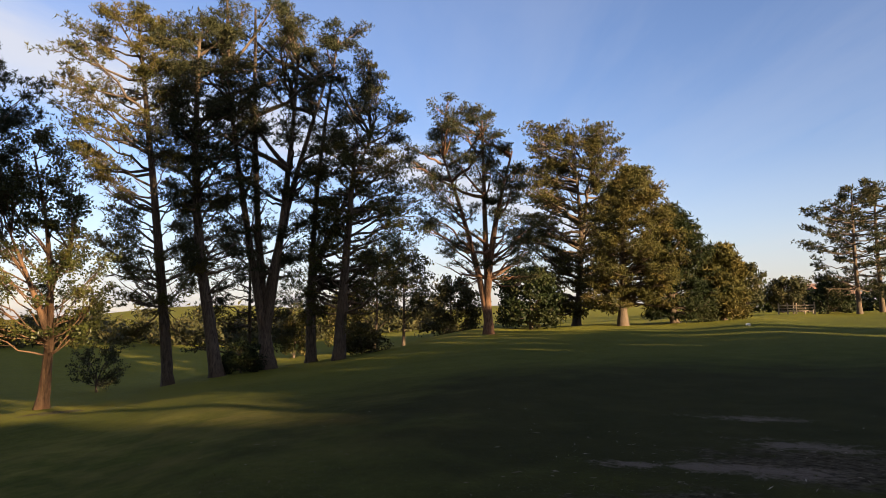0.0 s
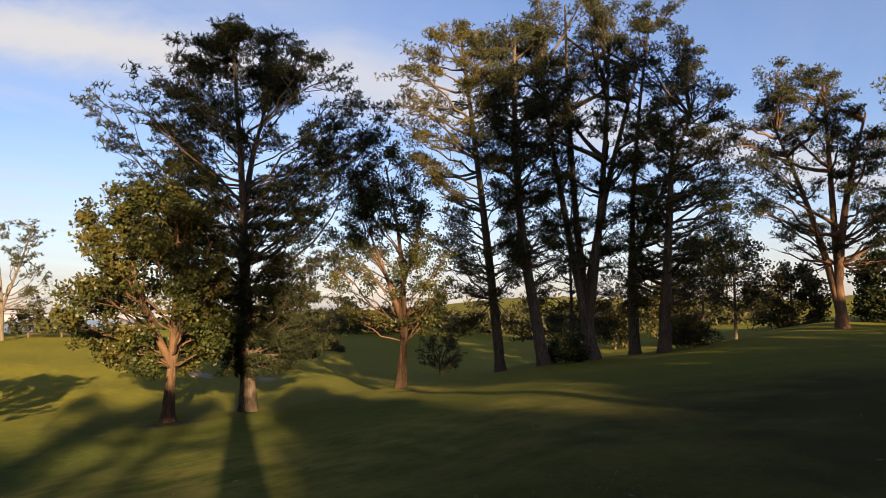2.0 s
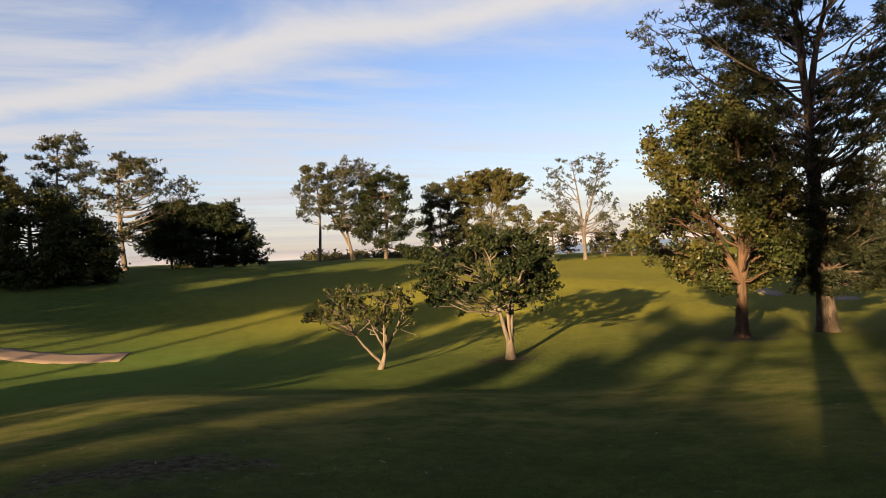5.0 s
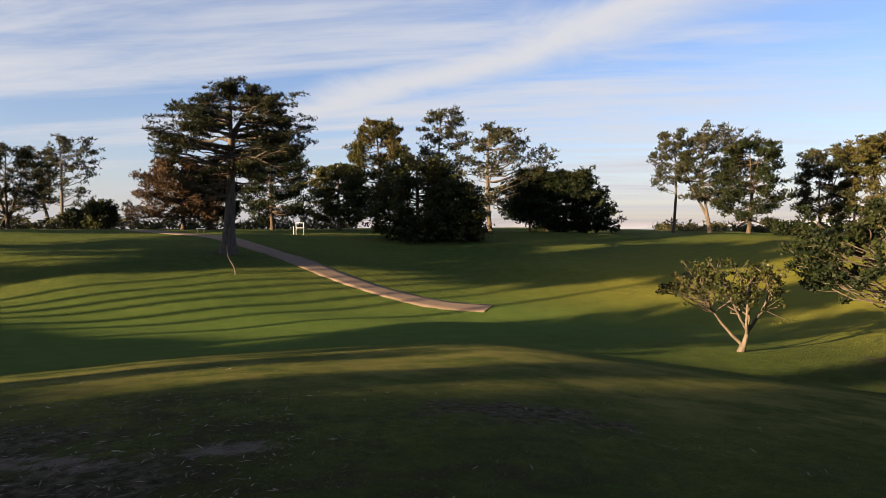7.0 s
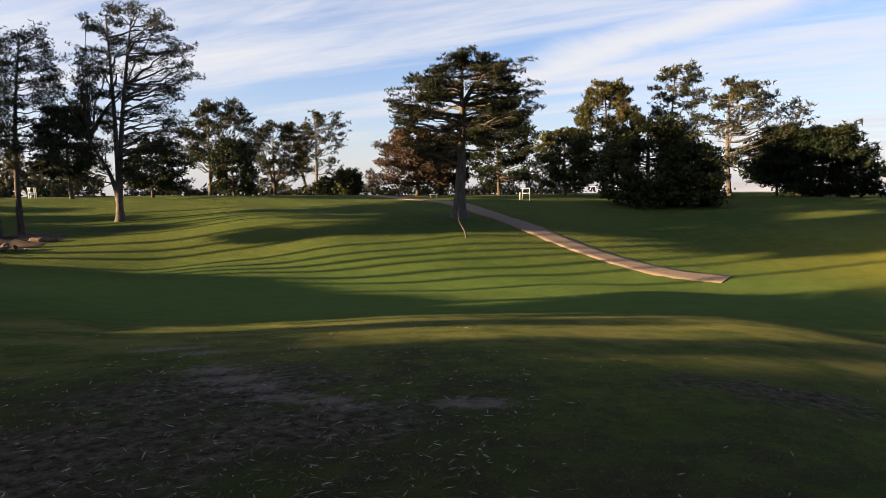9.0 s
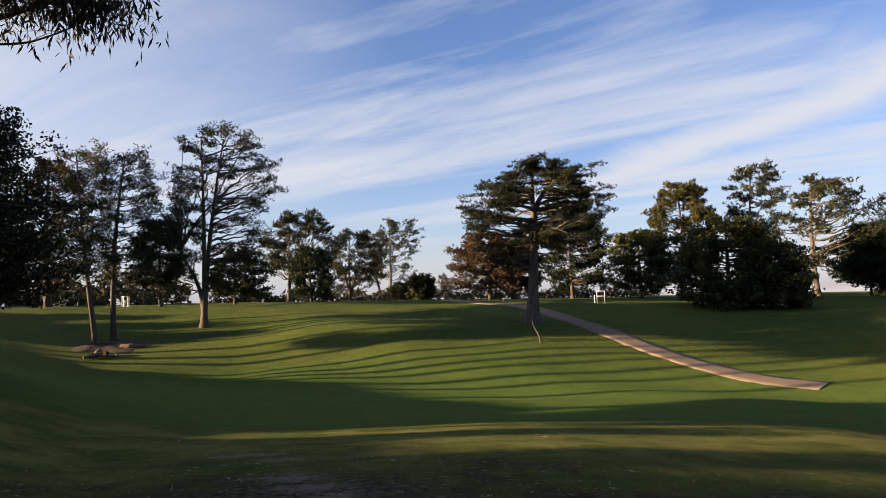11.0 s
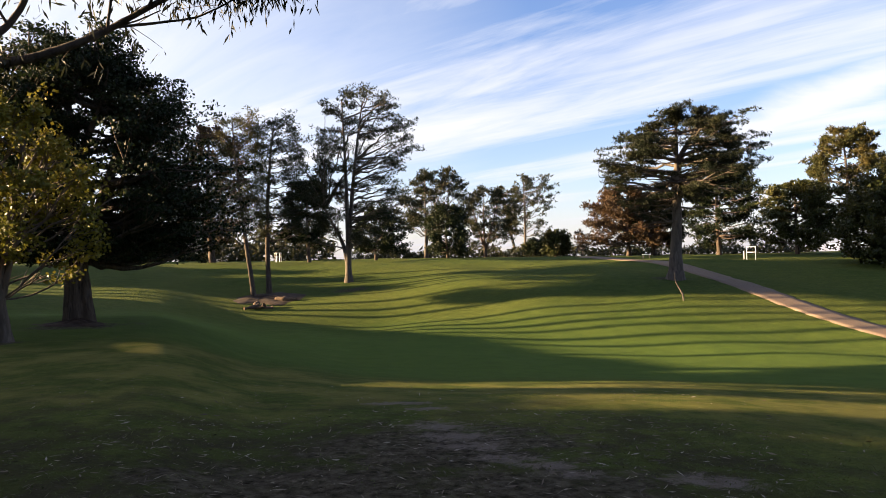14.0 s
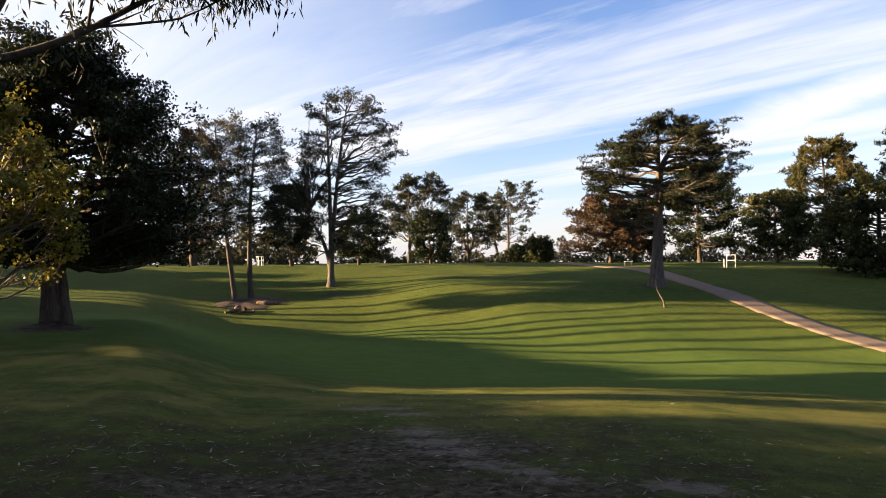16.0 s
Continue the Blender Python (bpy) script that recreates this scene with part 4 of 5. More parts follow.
tree("monterey_pine", "pale skinny pine on the skyline", -50.2, 83.0, 11.5, ((5.3, 1.7, 1.2), (8.6, 2.2, 1.4), (11.5, 1.1, 0.8)), trunk=0.18, limbs=36, rise=0.5, twigs=4, low=4.5, per=22, clump=0.52, leaf=(0.258, 0.17), bark=M_BARK_PALE, seed=38, flat=0.42, thin=0.45, twig_len=0.36)
tree("monterey_pine", "small dark tree on the crest", -38.8, 71.5, 6.5, ((1.5, 1.9, 1.3), (4.2, 1.9, 1.9), (6.5, 0.4, 1.2)), trunk=0.13, limbs=40, rise=0.1, twigs=5, low=2, per=29, clump=0.52, leaf=(0.245, 0.17), leaves=M_DENSE, seed=39, flat=0.42, thin=0.45, twig_len=0.36)
tree("monterey_pine", "open sunlit pine on the crest", -35.5, 72.0, 10.7, ((2.7, 2.2, 3.5), (5.9, 3.0, 6.1), (8.6, 2.2, 4.7), (10.7, 0.2, 2.0)), trunk=0.26, thin=0.6, limbs=60, rise=0.3, twigs=5, low=3, per=23, clump=0.56, leaf=(0.258, 0.17), bark=M_BARK_PALE, seed=40, flat=0.42, twig_len=0.36)
tree("monterey_pine", "slender layered pine on the crest", -31.5, 82.4, 14.7, ((5.5, 2.3, 2.6), (8.3, 2.5, 2.7), (11.7, 2.3, 2.8), (14.7, 0.6, 1.4)), trunk=0.22, limbs=46, rise=0.1, twigs=5, low=4, per=22, clump=0.56, leaf=(0.271, 0.17), bark=M_BARK_PALE, seed=41, flat=0.42, thin=0.45, twig_len=0.36)
tree("evergreen_tree", "broad bushy evergreen on the crest", -29.4, 59.6, 6.8, ((0.4, 3.0, 3.0), (2.1, 3.7, 4.0), (4.6, 2.9, 3.7), (6.1, 1.9, 2.5), (6.8, 0.8, 1.5)), trunk=0.24, limbs=110, rise=0.3, twigs=6, low=0.5, per=23, clump=0.58, leaf=(0.264, 0.165), needle=False, leaves=M_BROAD, fill=0.3, flat=0.7, seed=42)
tree("evergreen_tree", "bushy evergreen on the crest", -32.4, 58.5, 4.6, ((0.4, 1.6, 2.4), (2.5, 1.8, 2.6), (3.9, 1.1, 1.8), (4.6, 0.3, 1.1)), trunk=0.18, limbs=80, rise=0.3, twigs=5, low=0.5, per=21, clump=0.54, leaf=(0.264, 0.165), needle=False, leaves=M_BROAD, fill=0.3, flat=0.7, seed=43)
tree("monterey_pine", "olive pine on the crest", -26.0, 78.4, 12.2, ((3.2, 2.4, 2.4), (7.1, 3.3, 3.3), (10.0, 2.9, 3.0), (12.2, 0.4, 1.6)), trunk=0.24, limbs=70, rise=0.4, twigs=5, low=3, per=36, clump=0.59, leaf=(0.271, 0.182), leaves=M_PINE_SUNLIT, bark=M_BARK_PALE, seed=44, flat=0.42, thin=0.45, twig_len=0.36)
tree("evergreen_tree", "rounded evergreen on the crest", -22.9, 75.4, 7.0, ((1.1, 2.4, 3.0), (3.9, 3.0, 3.4), (6.1, 2.2, 2.5), (7.0, 0.8, 1.2)), trunk=0.2, limbs=80, rise=0.4, twigs=5, low=1, per=19, clump=0.58, leaf=(0.28, 0.176), needle=False, leaves=M_BROAD, fill=0.3, seed=45)
tree("macrocarpa_tree", "browning macrocarpa behind the lone pine", -10.7, 84.4, 8.1, ((1.2, 3.8, 4.1), (3.8, 5.1, 4.8), (6.4, 3.6, 2.9), (8.0, 1.9, 0.8)), trunk=0.28, limbs=90, rise=0.3, twigs=5, low=1.5, per=31, clump=0.63, leaf=(0.271, 0.182), leaves=M_BROWN, seed=46, flat=0.42, thin=0.45, twig_len=0.36)
tree("conifer", "dark conifer behind the lone pine", -17.5, 80.4, 10.8, ((1.1, 2.9, 4.0), (4.4, 3.1, 4.4), (7.6, 2.5, 3.2), (10.8, 1.5, 1.6)), trunk=0.24, limbs=90, rise=0.1, twigs=6, low=2, per=34, clump=0.63, leaf=(0.271, 0.182), leaves=M_DENSE, seed=47, flat=0.42, thin=0.45, twig_len=0.36)
tree("conifer", "dark conifer behind the lone pine", -12.6, 86.4, 7.3, ((1.5, 2.8, 3.3), (4.9, 3.1, 3.3), (7.3, 1.1, 2.1)), trunk=0.28, limbs=70, rise=0.1, twigs=6, low=2, per=34, clump=0.63, leaf=(0.271, 0.182), leaves=M_DENSE, seed=48, flat=0.42, thin=0.45, twig_len=0.36)
tree("monterey_pine", "lone layered pine with bare grey lower limbs", -14.1, 44.2, 10.2, ((3.6, 2.6, 2.8), (4.9, 3.6, 3.9), (6.2, 3.5, 4.1), (7.6, 3.4, 4.2), (9.0, 2.6, 3.5), (9.8, 1.2, 2.9), (10.1, -0.1, 2.3)), trunk=0.4, stems=((0, 0.3, 0, 0.97), (6.0, 1.6, 0.5, 0.9)), flat=0.2, thin=0.85, limbs=120, rise=0.12, twigs=6, low=3.2, per=44, clump=0.42, dead=44, sag=0.02, bark=M_BARK_PALE, limb_r=0.17, seed=49, leaf=(0.141, 0.095), twig_len=0.36, flare=1.5, leaves=M_MACRO_SHADED, hollow=0.6)
tree("monterey_pine", "open pine on the skyline", -2.3, 104.7, 12.2, ((3.2, 2.0, 2.9), (7.0, 2.5, 4.0), (10.0, 1.6, 3.9), (12.2, -0.2, 2.7)), trunk=0.24, limbs=44, rise=0.5, twigs=4, low=3, per=22, clump=0.56, leaf=(0.291, 0.182), bark=M_BARK_PALE, seed=50, flat=0.42, thin=0.45, twig_len=0.36)
tree("monterey_pine", "leaning pine on the skyline", -1.6, 107.7, 11.0, ((2.9, 4.2, 0.3), (7.3, 4.0, 0.4), (11.0, 2.2, 0.5)), trunk=0.24, stems=((0, -2.2, 0, 0.97),), limbs=40, rise=0.5, twigs=4, low=3, per=22, clump=0.56, leaf=(0.291, 0.182), bark=M_BARK_PALE, seed=51, flat=0.42, thin=0.45, twig_len=0.36)
tree("monterey_pine", "many-limbed pine on the skyline", 1.0, 97.8, 9.8, ((1.9, 2.8, 3.5), (5.9, 3.2, 4.0), (8.3, 2.0, 2.9), (9.8, 0.7, 1.7)), trunk=0.28, thin=0.6, limbs=64, rise=0.8, twigs=4, low=1.5, per=22, clump=0.59, leaf=(0.291, 0.182), stems=((0, 0, 0, 0.95), (0.8, -2, 0, 0.85), (0.8, 2, 0, 0.85)), seed=52, flat=0.42, twig_len=0.36)
tree("monterey_pine", "broad dark pine on the skyline", 6.0, 92.8, 11.8, ((3.4, 2.4, 3.0), (6.8, 3.5, 5.4), (9.5, 2.5, 5.5), (11.8, 0.2, 4.0)), trunk=0.28, limbs=70, rise=0.6, twigs=5, low=3, per=27, clump=0.63, leaf=(0.291, 0.182), bark=M_BARK_PALE, stems=((0, 0, 0, 0.95), (1.5, 2.6, 0, 0.85)), seed=53, flat=0.42, thin=0.45, twig_len=0.36)
tree("bush", "dark bush below the skyline pines", 4.2, 85.9, 6.4, ((0.6, 1.8, 2.3), (3.9, 2.4, 2.6), (6.3, 0.9, 1.6)), trunk=0.16, limbs=60, twigs=5, rise=0.4, low=0.8, per=17, clump=0.61, leaf=(0.311, 0.2), needle=False, leaves=M_DENSE, flat=0.7, category="bush", seed=54)
tree("bush", "rounded olive bush on the skyline", -4.8, 90.7, 3.1, ((0.3, 1.4, 1.5), (1.8, 1.5, 1.6), (3.1, 0.6, 0.9)), trunk=0.15, limbs=60, twigs=5, rise=0.5, low=0.3, per=17, clump=0.43, leaf=(0.272, 0.176), needle=False, leaves=M_BROAD, flat=0.8, fill=0.3, category="bush", seed=55)
tree("bush", "dark low bush on the skyline", -3.2, 102.6, 2.4, ((0.3, 1.5, 1.6), (1.4, 1.5, 1.6), (2.4, 0.6, 0.9)), trunk=0.12, limbs=45, twigs=5, rise=0.5, low=0.3, per=15, clump=0.43, leaf=(0.272, 0.176), needle=False, leaves=M_DENSE, flat=0.8, category="bush", seed=56)
tree("bare_tree", "leafless grey tree on the skyline", -7.0, 99.9, 2.9, ((1.4, 1.3, 1.3), (2.4, 1.0, 1.1), (2.9, 0.5, 0.6)), trunk=0.12, limbs=46, twigs=5, rise=0.9, low=0.8, per=0, bark=M_BARK_PALE, seed=57, clump=0.39, leaf=(0.181, 0.122), flat=0.42, thin=0.45, twig_len=0.36)
tree("evergreen_tree", "dark dense tree behind the twin pines", 10.2, 80.4, 5.9, ((0.9, 2.3, 2.6), (3.5, 2.6, 3.1), (5.2, 1.1, 1.9), (5.9, 0.4, 1.1)), trunk=0.18, limbs=70, twigs=5, rise=0.3, low=1.2, per=18, clump=0.5, leaf=(0.264, 0.165), needle=False, leaves=M_DENSE, flat=0.7, seed=58)
tree("conifer", "dark tree among the far trunks", 15.7, 72.4, 8.4, ((1.6, 2.3, 1.6), (4.8, 2.5, 1.7), (7.2, 1.9, 1.3), (8.4, 1.0, 0.8)), trunk=0.2, limbs=70, twigs=5, rise=0.3, low=1.2, per=29, clump=0.52, leaf=(0.233, 0.17), leaves=M_DENSE, seed=59, flat=0.42, thin=0.45, twig_len=0.36)
tree("broadleaf_tree", "tall brownish tree beyond the hollow", 23.3, 74.4, 14.0, ((2.4, 2.4, 3.1), (7.2, 3.3, 3.8), (11.3, 2.4, 3.3), (14.0, 1.1, 1.2)), trunk=0.32, limbs=70, twigs=5, rise=0.5, low=3, per=17, clump=0.61, leaf=(0.311, 0.176), needle=False, leaves=M_BROWN, seed=60)
tree("monterey_pine", "slim leaning pine on a bare mound", 20.1, 47.8, 12.138, ((3.974, 2.363, 0.43), (5.908, 2.793, 0.859), (9.023, 2.578, 0.752), (10.956, 2.041, 0.644), (12.138, 1.289, 0.0)), trunk=0.172, stems=((0.0, -1.182, 0.0, 0.97),), thin=0.3, limbs=56, rise=0.3, twigs=5, low=3.437, per=24, clump=0.473, leaf=(0.141, 0.085), dead=6, leaves=M_PINE_SUNLIT, seed=61, flat=0.42, twig_len=0.36)
tree("monterey_pine", "slim pine on a bare mound", 18.9, 49.4, 12.137, ((4.152, 0.532, 2.875), (7.027, 0.852, 2.342), (9.795, 0.745, 2.449), (11.392, 0.319, 2.023), (12.137, -0.106, 1.597)), trunk=0.192, stems=((0.0, 0.532, 0.0, 0.97),), thin=0.35, limbs=60, rise=0.25, twigs=5, low=3.726, per=28, clump=0.468, leaf=(0.141, 0.085), dead=6, bark=M_BARK, seed=62, flat=0.42, twig_len=0.36)
tree("monterey_pine", "twin-stemmed pine with open tiers of needles", 12.5, 51.4, 14.027, ((2.765, 2.457, 2.15), (5.324, 2.765, 3.686), (7.475, 2.969, 3.993), (9.522, 2.969, 5.017), (11.673, 2.867, 4.71), (13.413, 1.126, 3.481), (14.027, -0.102, 2.253)), trunk=0.297, stems=((0.0, -0.205, 0.0, 0.97), (0.512, 1.331, 0.41, 0.97), (0.307, -1.741, 0.307, 0.4)), wander=0.008, flat=0.32, thin=0.3, limbs=96, rise=0.25, twigs=6, low=2.56, per=32, clump=0.451, leaf=(0.136, 0.085), dead=14, bark=M_BARK_PALE, sag=-0.02, seed=63, twig_len=0.36)
tree("evergreen_tree", "massive dense dark evergreen with a thick fluted trunk", 32.2, 21.5, 7.9, ((1.878, 1.035, 2.342), (2.202, 1.943, 3.586), (2.592, 2.461, 4.172), (3.173, 2.721, 4.39), (4.274, 2.85, 3.952), (5.245, 2.721, 3.366), (6.217, 2.525, 2.461), (6.993, 2.137, 1.813), (7.577, 1.618, 1.359), (7.9, 0.842, 0.777)), trunk=0.329, stems=((0.0, -0.194, 0.0, 0.8), (1.359, 1.23, 0.389, 0.75), (1.101, -1.101, 0.194, 0.7), (1.489, 0.583, -0.906, 0.75)), limbs=250, rise=0.22, twigs=5, low=1.748, per=36, clump=0.366, leaf=(0.105, 0.062), needle=False, leaves=M_DENSE, fill=0.5, flat=0.38, flare=1.2, depth=0.72, flute=0.13, stem_r=0.72, sag=0.2, hollow=0.5, twig_len=0.34, seed=64)
tree("autumn_tree", "small yellowing autumn tree with pale forked stems", 36.6, 17.4, 5.088, ((1.806, 1.149, 1.313), (2.052, 1.313, 1.641), (2.544, 1.313, 1.724), (3.447, 1.232, 1.641), (4.186, 1.149, 1.232), (4.761, 0.985, 0.492), (5.088, 0.738, -0.082)), trunk=0.115, stems=((0.0, -0.164, 0.0, 0.85), (0.738, 0.738, 0.246, 0.8), (0.657, -0.738, -0.246, 0.8), (0.985, 0.329, -0.492, 0.8)), limbs=90, rise=0.85, thin=0.5, twigs=5, low=0.903, per=20, clump=0.213, leaf=(0.094, 0.076), needle=False, leaves=M_YELLOW, bark=M_BARK_ASH, flat=0.7, flare=1.4, stem_r=0.6, seed=65)
tree("bush", "low dark undergrowth at the foot of the pines", -115.1, 37.8, 1.2, ((0.2, 0.8, 0.8), (0.6, 0.8, 0.8), (1.2, 0.4, 0.4)), trunk=0.05, limbs=40, twigs=4, rise=0.6, low=0.15, per=19, clump=0.22, leaf=(0.101, 0.076), needle=False, leaves=M_DENSE, flat=0.7, category="bush", seed=66)
tree("bush", "low dark undergrowth at the foot of the pines", -124.7, 41.9, 1.5, ((0.2, 0.9, 1.1), (0.8, 0.9, 1.1), (1.5, 0.3, 0.5)), trunk=0.05, limbs=40, twigs=4, rise=0.6, low=0.15, per=19, clump=0.25, leaf=(0.113, 0.086), needle=False, leaves=M_FAR, flat=0.7, category="bush", seed=67)
tree("bush", "golden bush in the hollow behind the pines", -119.1, 81.0, 5.1, ((0.6, 1.6, 1.8), (2.8, 1.9, 2.0), (5.1, 0.8, 1.0)), trunk=0.12, limbs=50, twigs=4, rise=0.6, low=0.3, per=13, clump=0.5, leaf=(0.249, 0.176), needle=False, leaves=M_PINE_SUNLIT, flat=0.7, category="bush", seed=68)
tree("broadleaf_tree", "golden tree in the hollow behind the pines", -123.3, 76.5, 6.3, ((0.7, 2.0, 2.0), (3.2, 2.3, 2.4), (5.4, 1.4, 1.4), (6.3, 0.7, 0.8)), trunk=0.15, limbs=50, twigs=4, rise=0.6, low=0.5, per=13, clump=0.58, leaf=(0.272, 0.188), needle=False, leaves=M_PINE_SUNLIT, flat=0.7, seed=69)
tree("bush", "brown bushy tree in the hollow", -95.4, 80.4, 0.9, ((-1.5, 1.7, 1.7), (-0.3, 1.8, 1.9), (0.9, 0.9, 0.9)), trunk=0.12, limbs=50, twigs=4, rise=0.6, low=0.3, per=13, clump=0.5, leaf=(0.249, 0.176), needle=False, leaves=M_FAR, flat=0.7, category="bush", seed=70)
tree("monterey_pine", "shaded bushy pine among the taller trunks", -115.7, 47.4, 9.4, ((1.5, 3.9, 2.9), (3.4, 4.3, 3.8), (6.0, 4.0, 3.6), (8.3, 2.6, 2.1), (9.4, 1.2, 0.6)), trunk=0.16, thin=0.3, limbs=56, rise=0.35, twigs=5, low=0.8, per=30, clump=0.5, hollow=0.5, seed=71, leaf=(0.141, 0.095), flat=0.42, twig_len=0.36)

# ---- unseen trees added beside and behind the camera to throw the shade ----
SHADE = ((-9, -14.4, 21, 4.5, 1.8), (-8, -20.5, 23, 5.0, 1.8), (-10, -28.4, 22, 5.0, 1.8), (-24, -17.5, 25, 5.5, 3.0), (-24, -36.5, 24, 5.0, 3.0), (-30, -24.1, 26, 6.0, 4.5), (-20, -13.2, 17, 3.4, 3.0),
         (-30, -7.6, 23, 3.3, 13.5), (-26, -3.9, 8.2, 1.3, 3.0), (-40, 16.2, 1.1, 0.9, 0.1), (-41, 18.4, 1.2, 1.0, 0.1), (-42, 10.9, 1.2, 0.35, 0.3), (-42, 7.5, 1.4, 0.35, 0.3), (-44, 1.7, 3.2, 0.4, 2.2), (-45, 3.1, 3.2, 0.4, 2.2), (-44, 0.5, 3.0, 0.4, 2.2), (-50, 46.0, 5.0, 2.4, 0.3), (-54, 50.5, 5.5, 2.6, 0.3), (-58, 56.0, 6.0, 2.8, 0.3), (-52, 52.0, 21, 3.5, 11.0), (-57, 61.0, 21, 3.0, 11.0), (-63, 64.5, 22, 4.0, 11.0), (-42, 14.6, 1.6, 0.6, 0.5), (-40, 20.8, 1.6, 1.2, 0.5), (-39, 4.6, 1.0, 0.9, 0.2),
         (-42, 25.9, 11.5, 1.2, 6.0), (-43, 28.6, 11, 1.3, 5.4), (-42, 30.2, 12, 1.4, 5.8), (-44, 31.7, 11, 1.2, 5.6), (-43, 33.0, 12, 1.5, 5.8), (-42, 34.4, 11, 1.4, 6.0), (-44, 36.1, 12, 1.6, 6.4),
         (-44, 38.6, 10, 0.7, 5.0), (-43, 40.0, 11, 0.9, 4.0), (-45, 41.6, 12, 1.8, 7.0), (-49, 46.8, 18, 2.8, 9.0), (-50, 48.4, 13, 2.0, 8.0))
for k, (x, y, h, reach, low) in enumerate(SHADE):
    tree("monterey_pine", "tall broad pine, unseen, added to throw shade" if h > 9 else "low bushy pine, unseen, added to throw shade", math.degrees(math.atan2(-x, y)), math.hypot(x, y), h,
         ((low, reach * .7, reach * .7), (h * .45, reach, reach), (h * .75, reach * .8, reach * .8), (h, 0.6, 0.6)),
         trunk=0.3 if h > 14 else 0.24, limbs=56 if h > 14 else 34, rise=0.2, twigs=3 if h > 9 else 2, low=max(low - 1, 0.6), flare=1.2, per=20 if reach > 1.7 else 18, clump=0.8 if reach > 1.7 or 4 < h < 9 else 0.4 if h > 9 else 0.22, leaf=(0.75, 0.4) if reach > 1.7 else (0.45, 0.34) if h > 4 else (0.2, 0.2), seed=300 + k, group="pines along the rough")


# ---- things of the course ----
def box(bm, sx, sy, sz, at=(0, 0, 0), turn=0.0, tilt=0.0, bevel=0.006):
    m = Matrix.Translation(at) @ Matrix.Rotation(turn, 4, "Z") @ Matrix.Rotation(tilt, 4, "X")
    made = bmesh.ops.create_cube(bm, size=1.0, matrix=m @ Matrix.Diagonal((sx, sy, sz, 1)))
    if bevel:
        edges = {e for v in made["verts"] for e in v.link_edges}
        bmesh.ops.bevel(bm, geom=list(edges), offset=bevel, segments=1, affect="EDGES")


def part(name, bm, mat, parent, label=""):
    me = bpy.data.meshes.new(name)
    bm.to_mesh(me)
    bm.free()
    me.materials.append(mat)
    ob = new(name, me)
    ob.parent = parent
    return tagged(ob, label)


def thing(name, label, category, spot, turn=0.0, group=""):
    root = new(name)
    root.empty_display_size = 0.2
    root.matrix_world = pose(spot.x, spot.y, spot.z, 0, 0, turn)
    return tagged(root, label, category, group)


def boxed(name, dims, at, mat, parent, label="", tilt=0.0, bevel=0.006):
    bm = bmesh.new()
    box(bm, *dims, at=at, tilt=tilt, bevel=bevel)
    return part(name, bm, mat, parent, label)


M_WHITE = plain("worn_white_paint", (0.74, 0.72, 0.68), (0.86, 0.84, 0.80), 9.0, 0.6, 0.1)
M_TIMBER = plain("weathered_timber", (0.12, 0.09, 0.065), (0.30, 0.24, 0.18), 7.0)
M_ROT = plain("dark_log_bark", (0.05, 0.033, 0.022), (0.17, 0.115, 0.075), 5.0, 0.95, 0.6)
M_SAND = plain("bunker_sand", (0.13, 0.105, 0.075), (0.21, 0.17, 0.125), 3.0)
M_EARTH = plain("red_brown_earth", (0.026, 0.016, 0.011), (0.062, 0.039, 0.026), 3.5, 0.95, 0.6)
M_METAL = plain("dull_dark_metal", (0.03, 0.03, 0.032), (0.08, 0.08, 0.085), 12.0, 0.5, 0.1)
M_PLASTER = plain("cream_plaster", (0.60, 0.52, 0.44), (0.72, 0.64, 0.55), 1.5)
M_TILE = plain("dark_roof_tiles", (0.10, 0.06, 0.05), (0.17, 0.10, 0.08), 2.0)


def white_stand(az, dist, turn=0.0, tall=1.2, wide=0.72):
    root = thing("white_stand", "white painted wooden frame stand on the tee edge", "stand", on_land(az, dist), az + turn, "white stands")
    for x in (-wide / 2, wide / 2):
        for y in (-0.22, 0.22):
            boxed("post", (0.05, 0.05, tall + 0.1), (x, y, tall / 2 - 0.05), M_WHITE, root)
    boxed("top_board", (wide + 0.08, 0.5, 0.05), (0, 0, tall + 0.025), M_WHITE, root)
    boxed("rail", (wide, 0.04, 0.07), (0, -0.245, tall * 0.6), M_WHITE, root)
    boxed("rail", (wide, 0.04, 0.07), (0, 0.245, tall * 0.6), M_WHITE, root)
    return root


white_stand(-19.7, 62.0, 0.0, 1.05, 0.66)
white_stand(18.2, 74.0, 20, 0.95, 0.5)


def leaning_pole():
    root = thing("leaning_post", "thin pale post leaning beside the tee stand", "post", on_land(-19.2, 62.3), -19)
    boxed("post", (0.06, 0.06, 0.75), (0, 0, 0.34), M_WHITE, root, tilt=0.1)


leaning_pole()


def bench(az, dist, turn):
    root = thing("bench", "small pale low bench on the mown crest", "bench", on_land(az, dist), az + turn)
    for y in (-0.11, 0.11):
        boxed("slat", (0.7, 0.17, 0.05), (0, y, 0.34), M_WHITE, root, "weathered white board")
    for x in (-0.26, 0.26):
        boxed("leg", (0.07, 0.34, 0.36), (x, 0.0, 0.14), M_TIMBER, root)


bench(-12.0, 61.5, 8)


def tube_part(name, pts, rad, mat, parent, sides=7, label=""):
    w = Wood(9)
    w.tube(pts, rad, sides, False, 0.08)
    v, f = np.vstack(w.v), np.vstack(w.f)
    ob = new(name, mesh_from(name, v, f, mat, True))
    ob.parent = parent
    return tagged(ob, label)


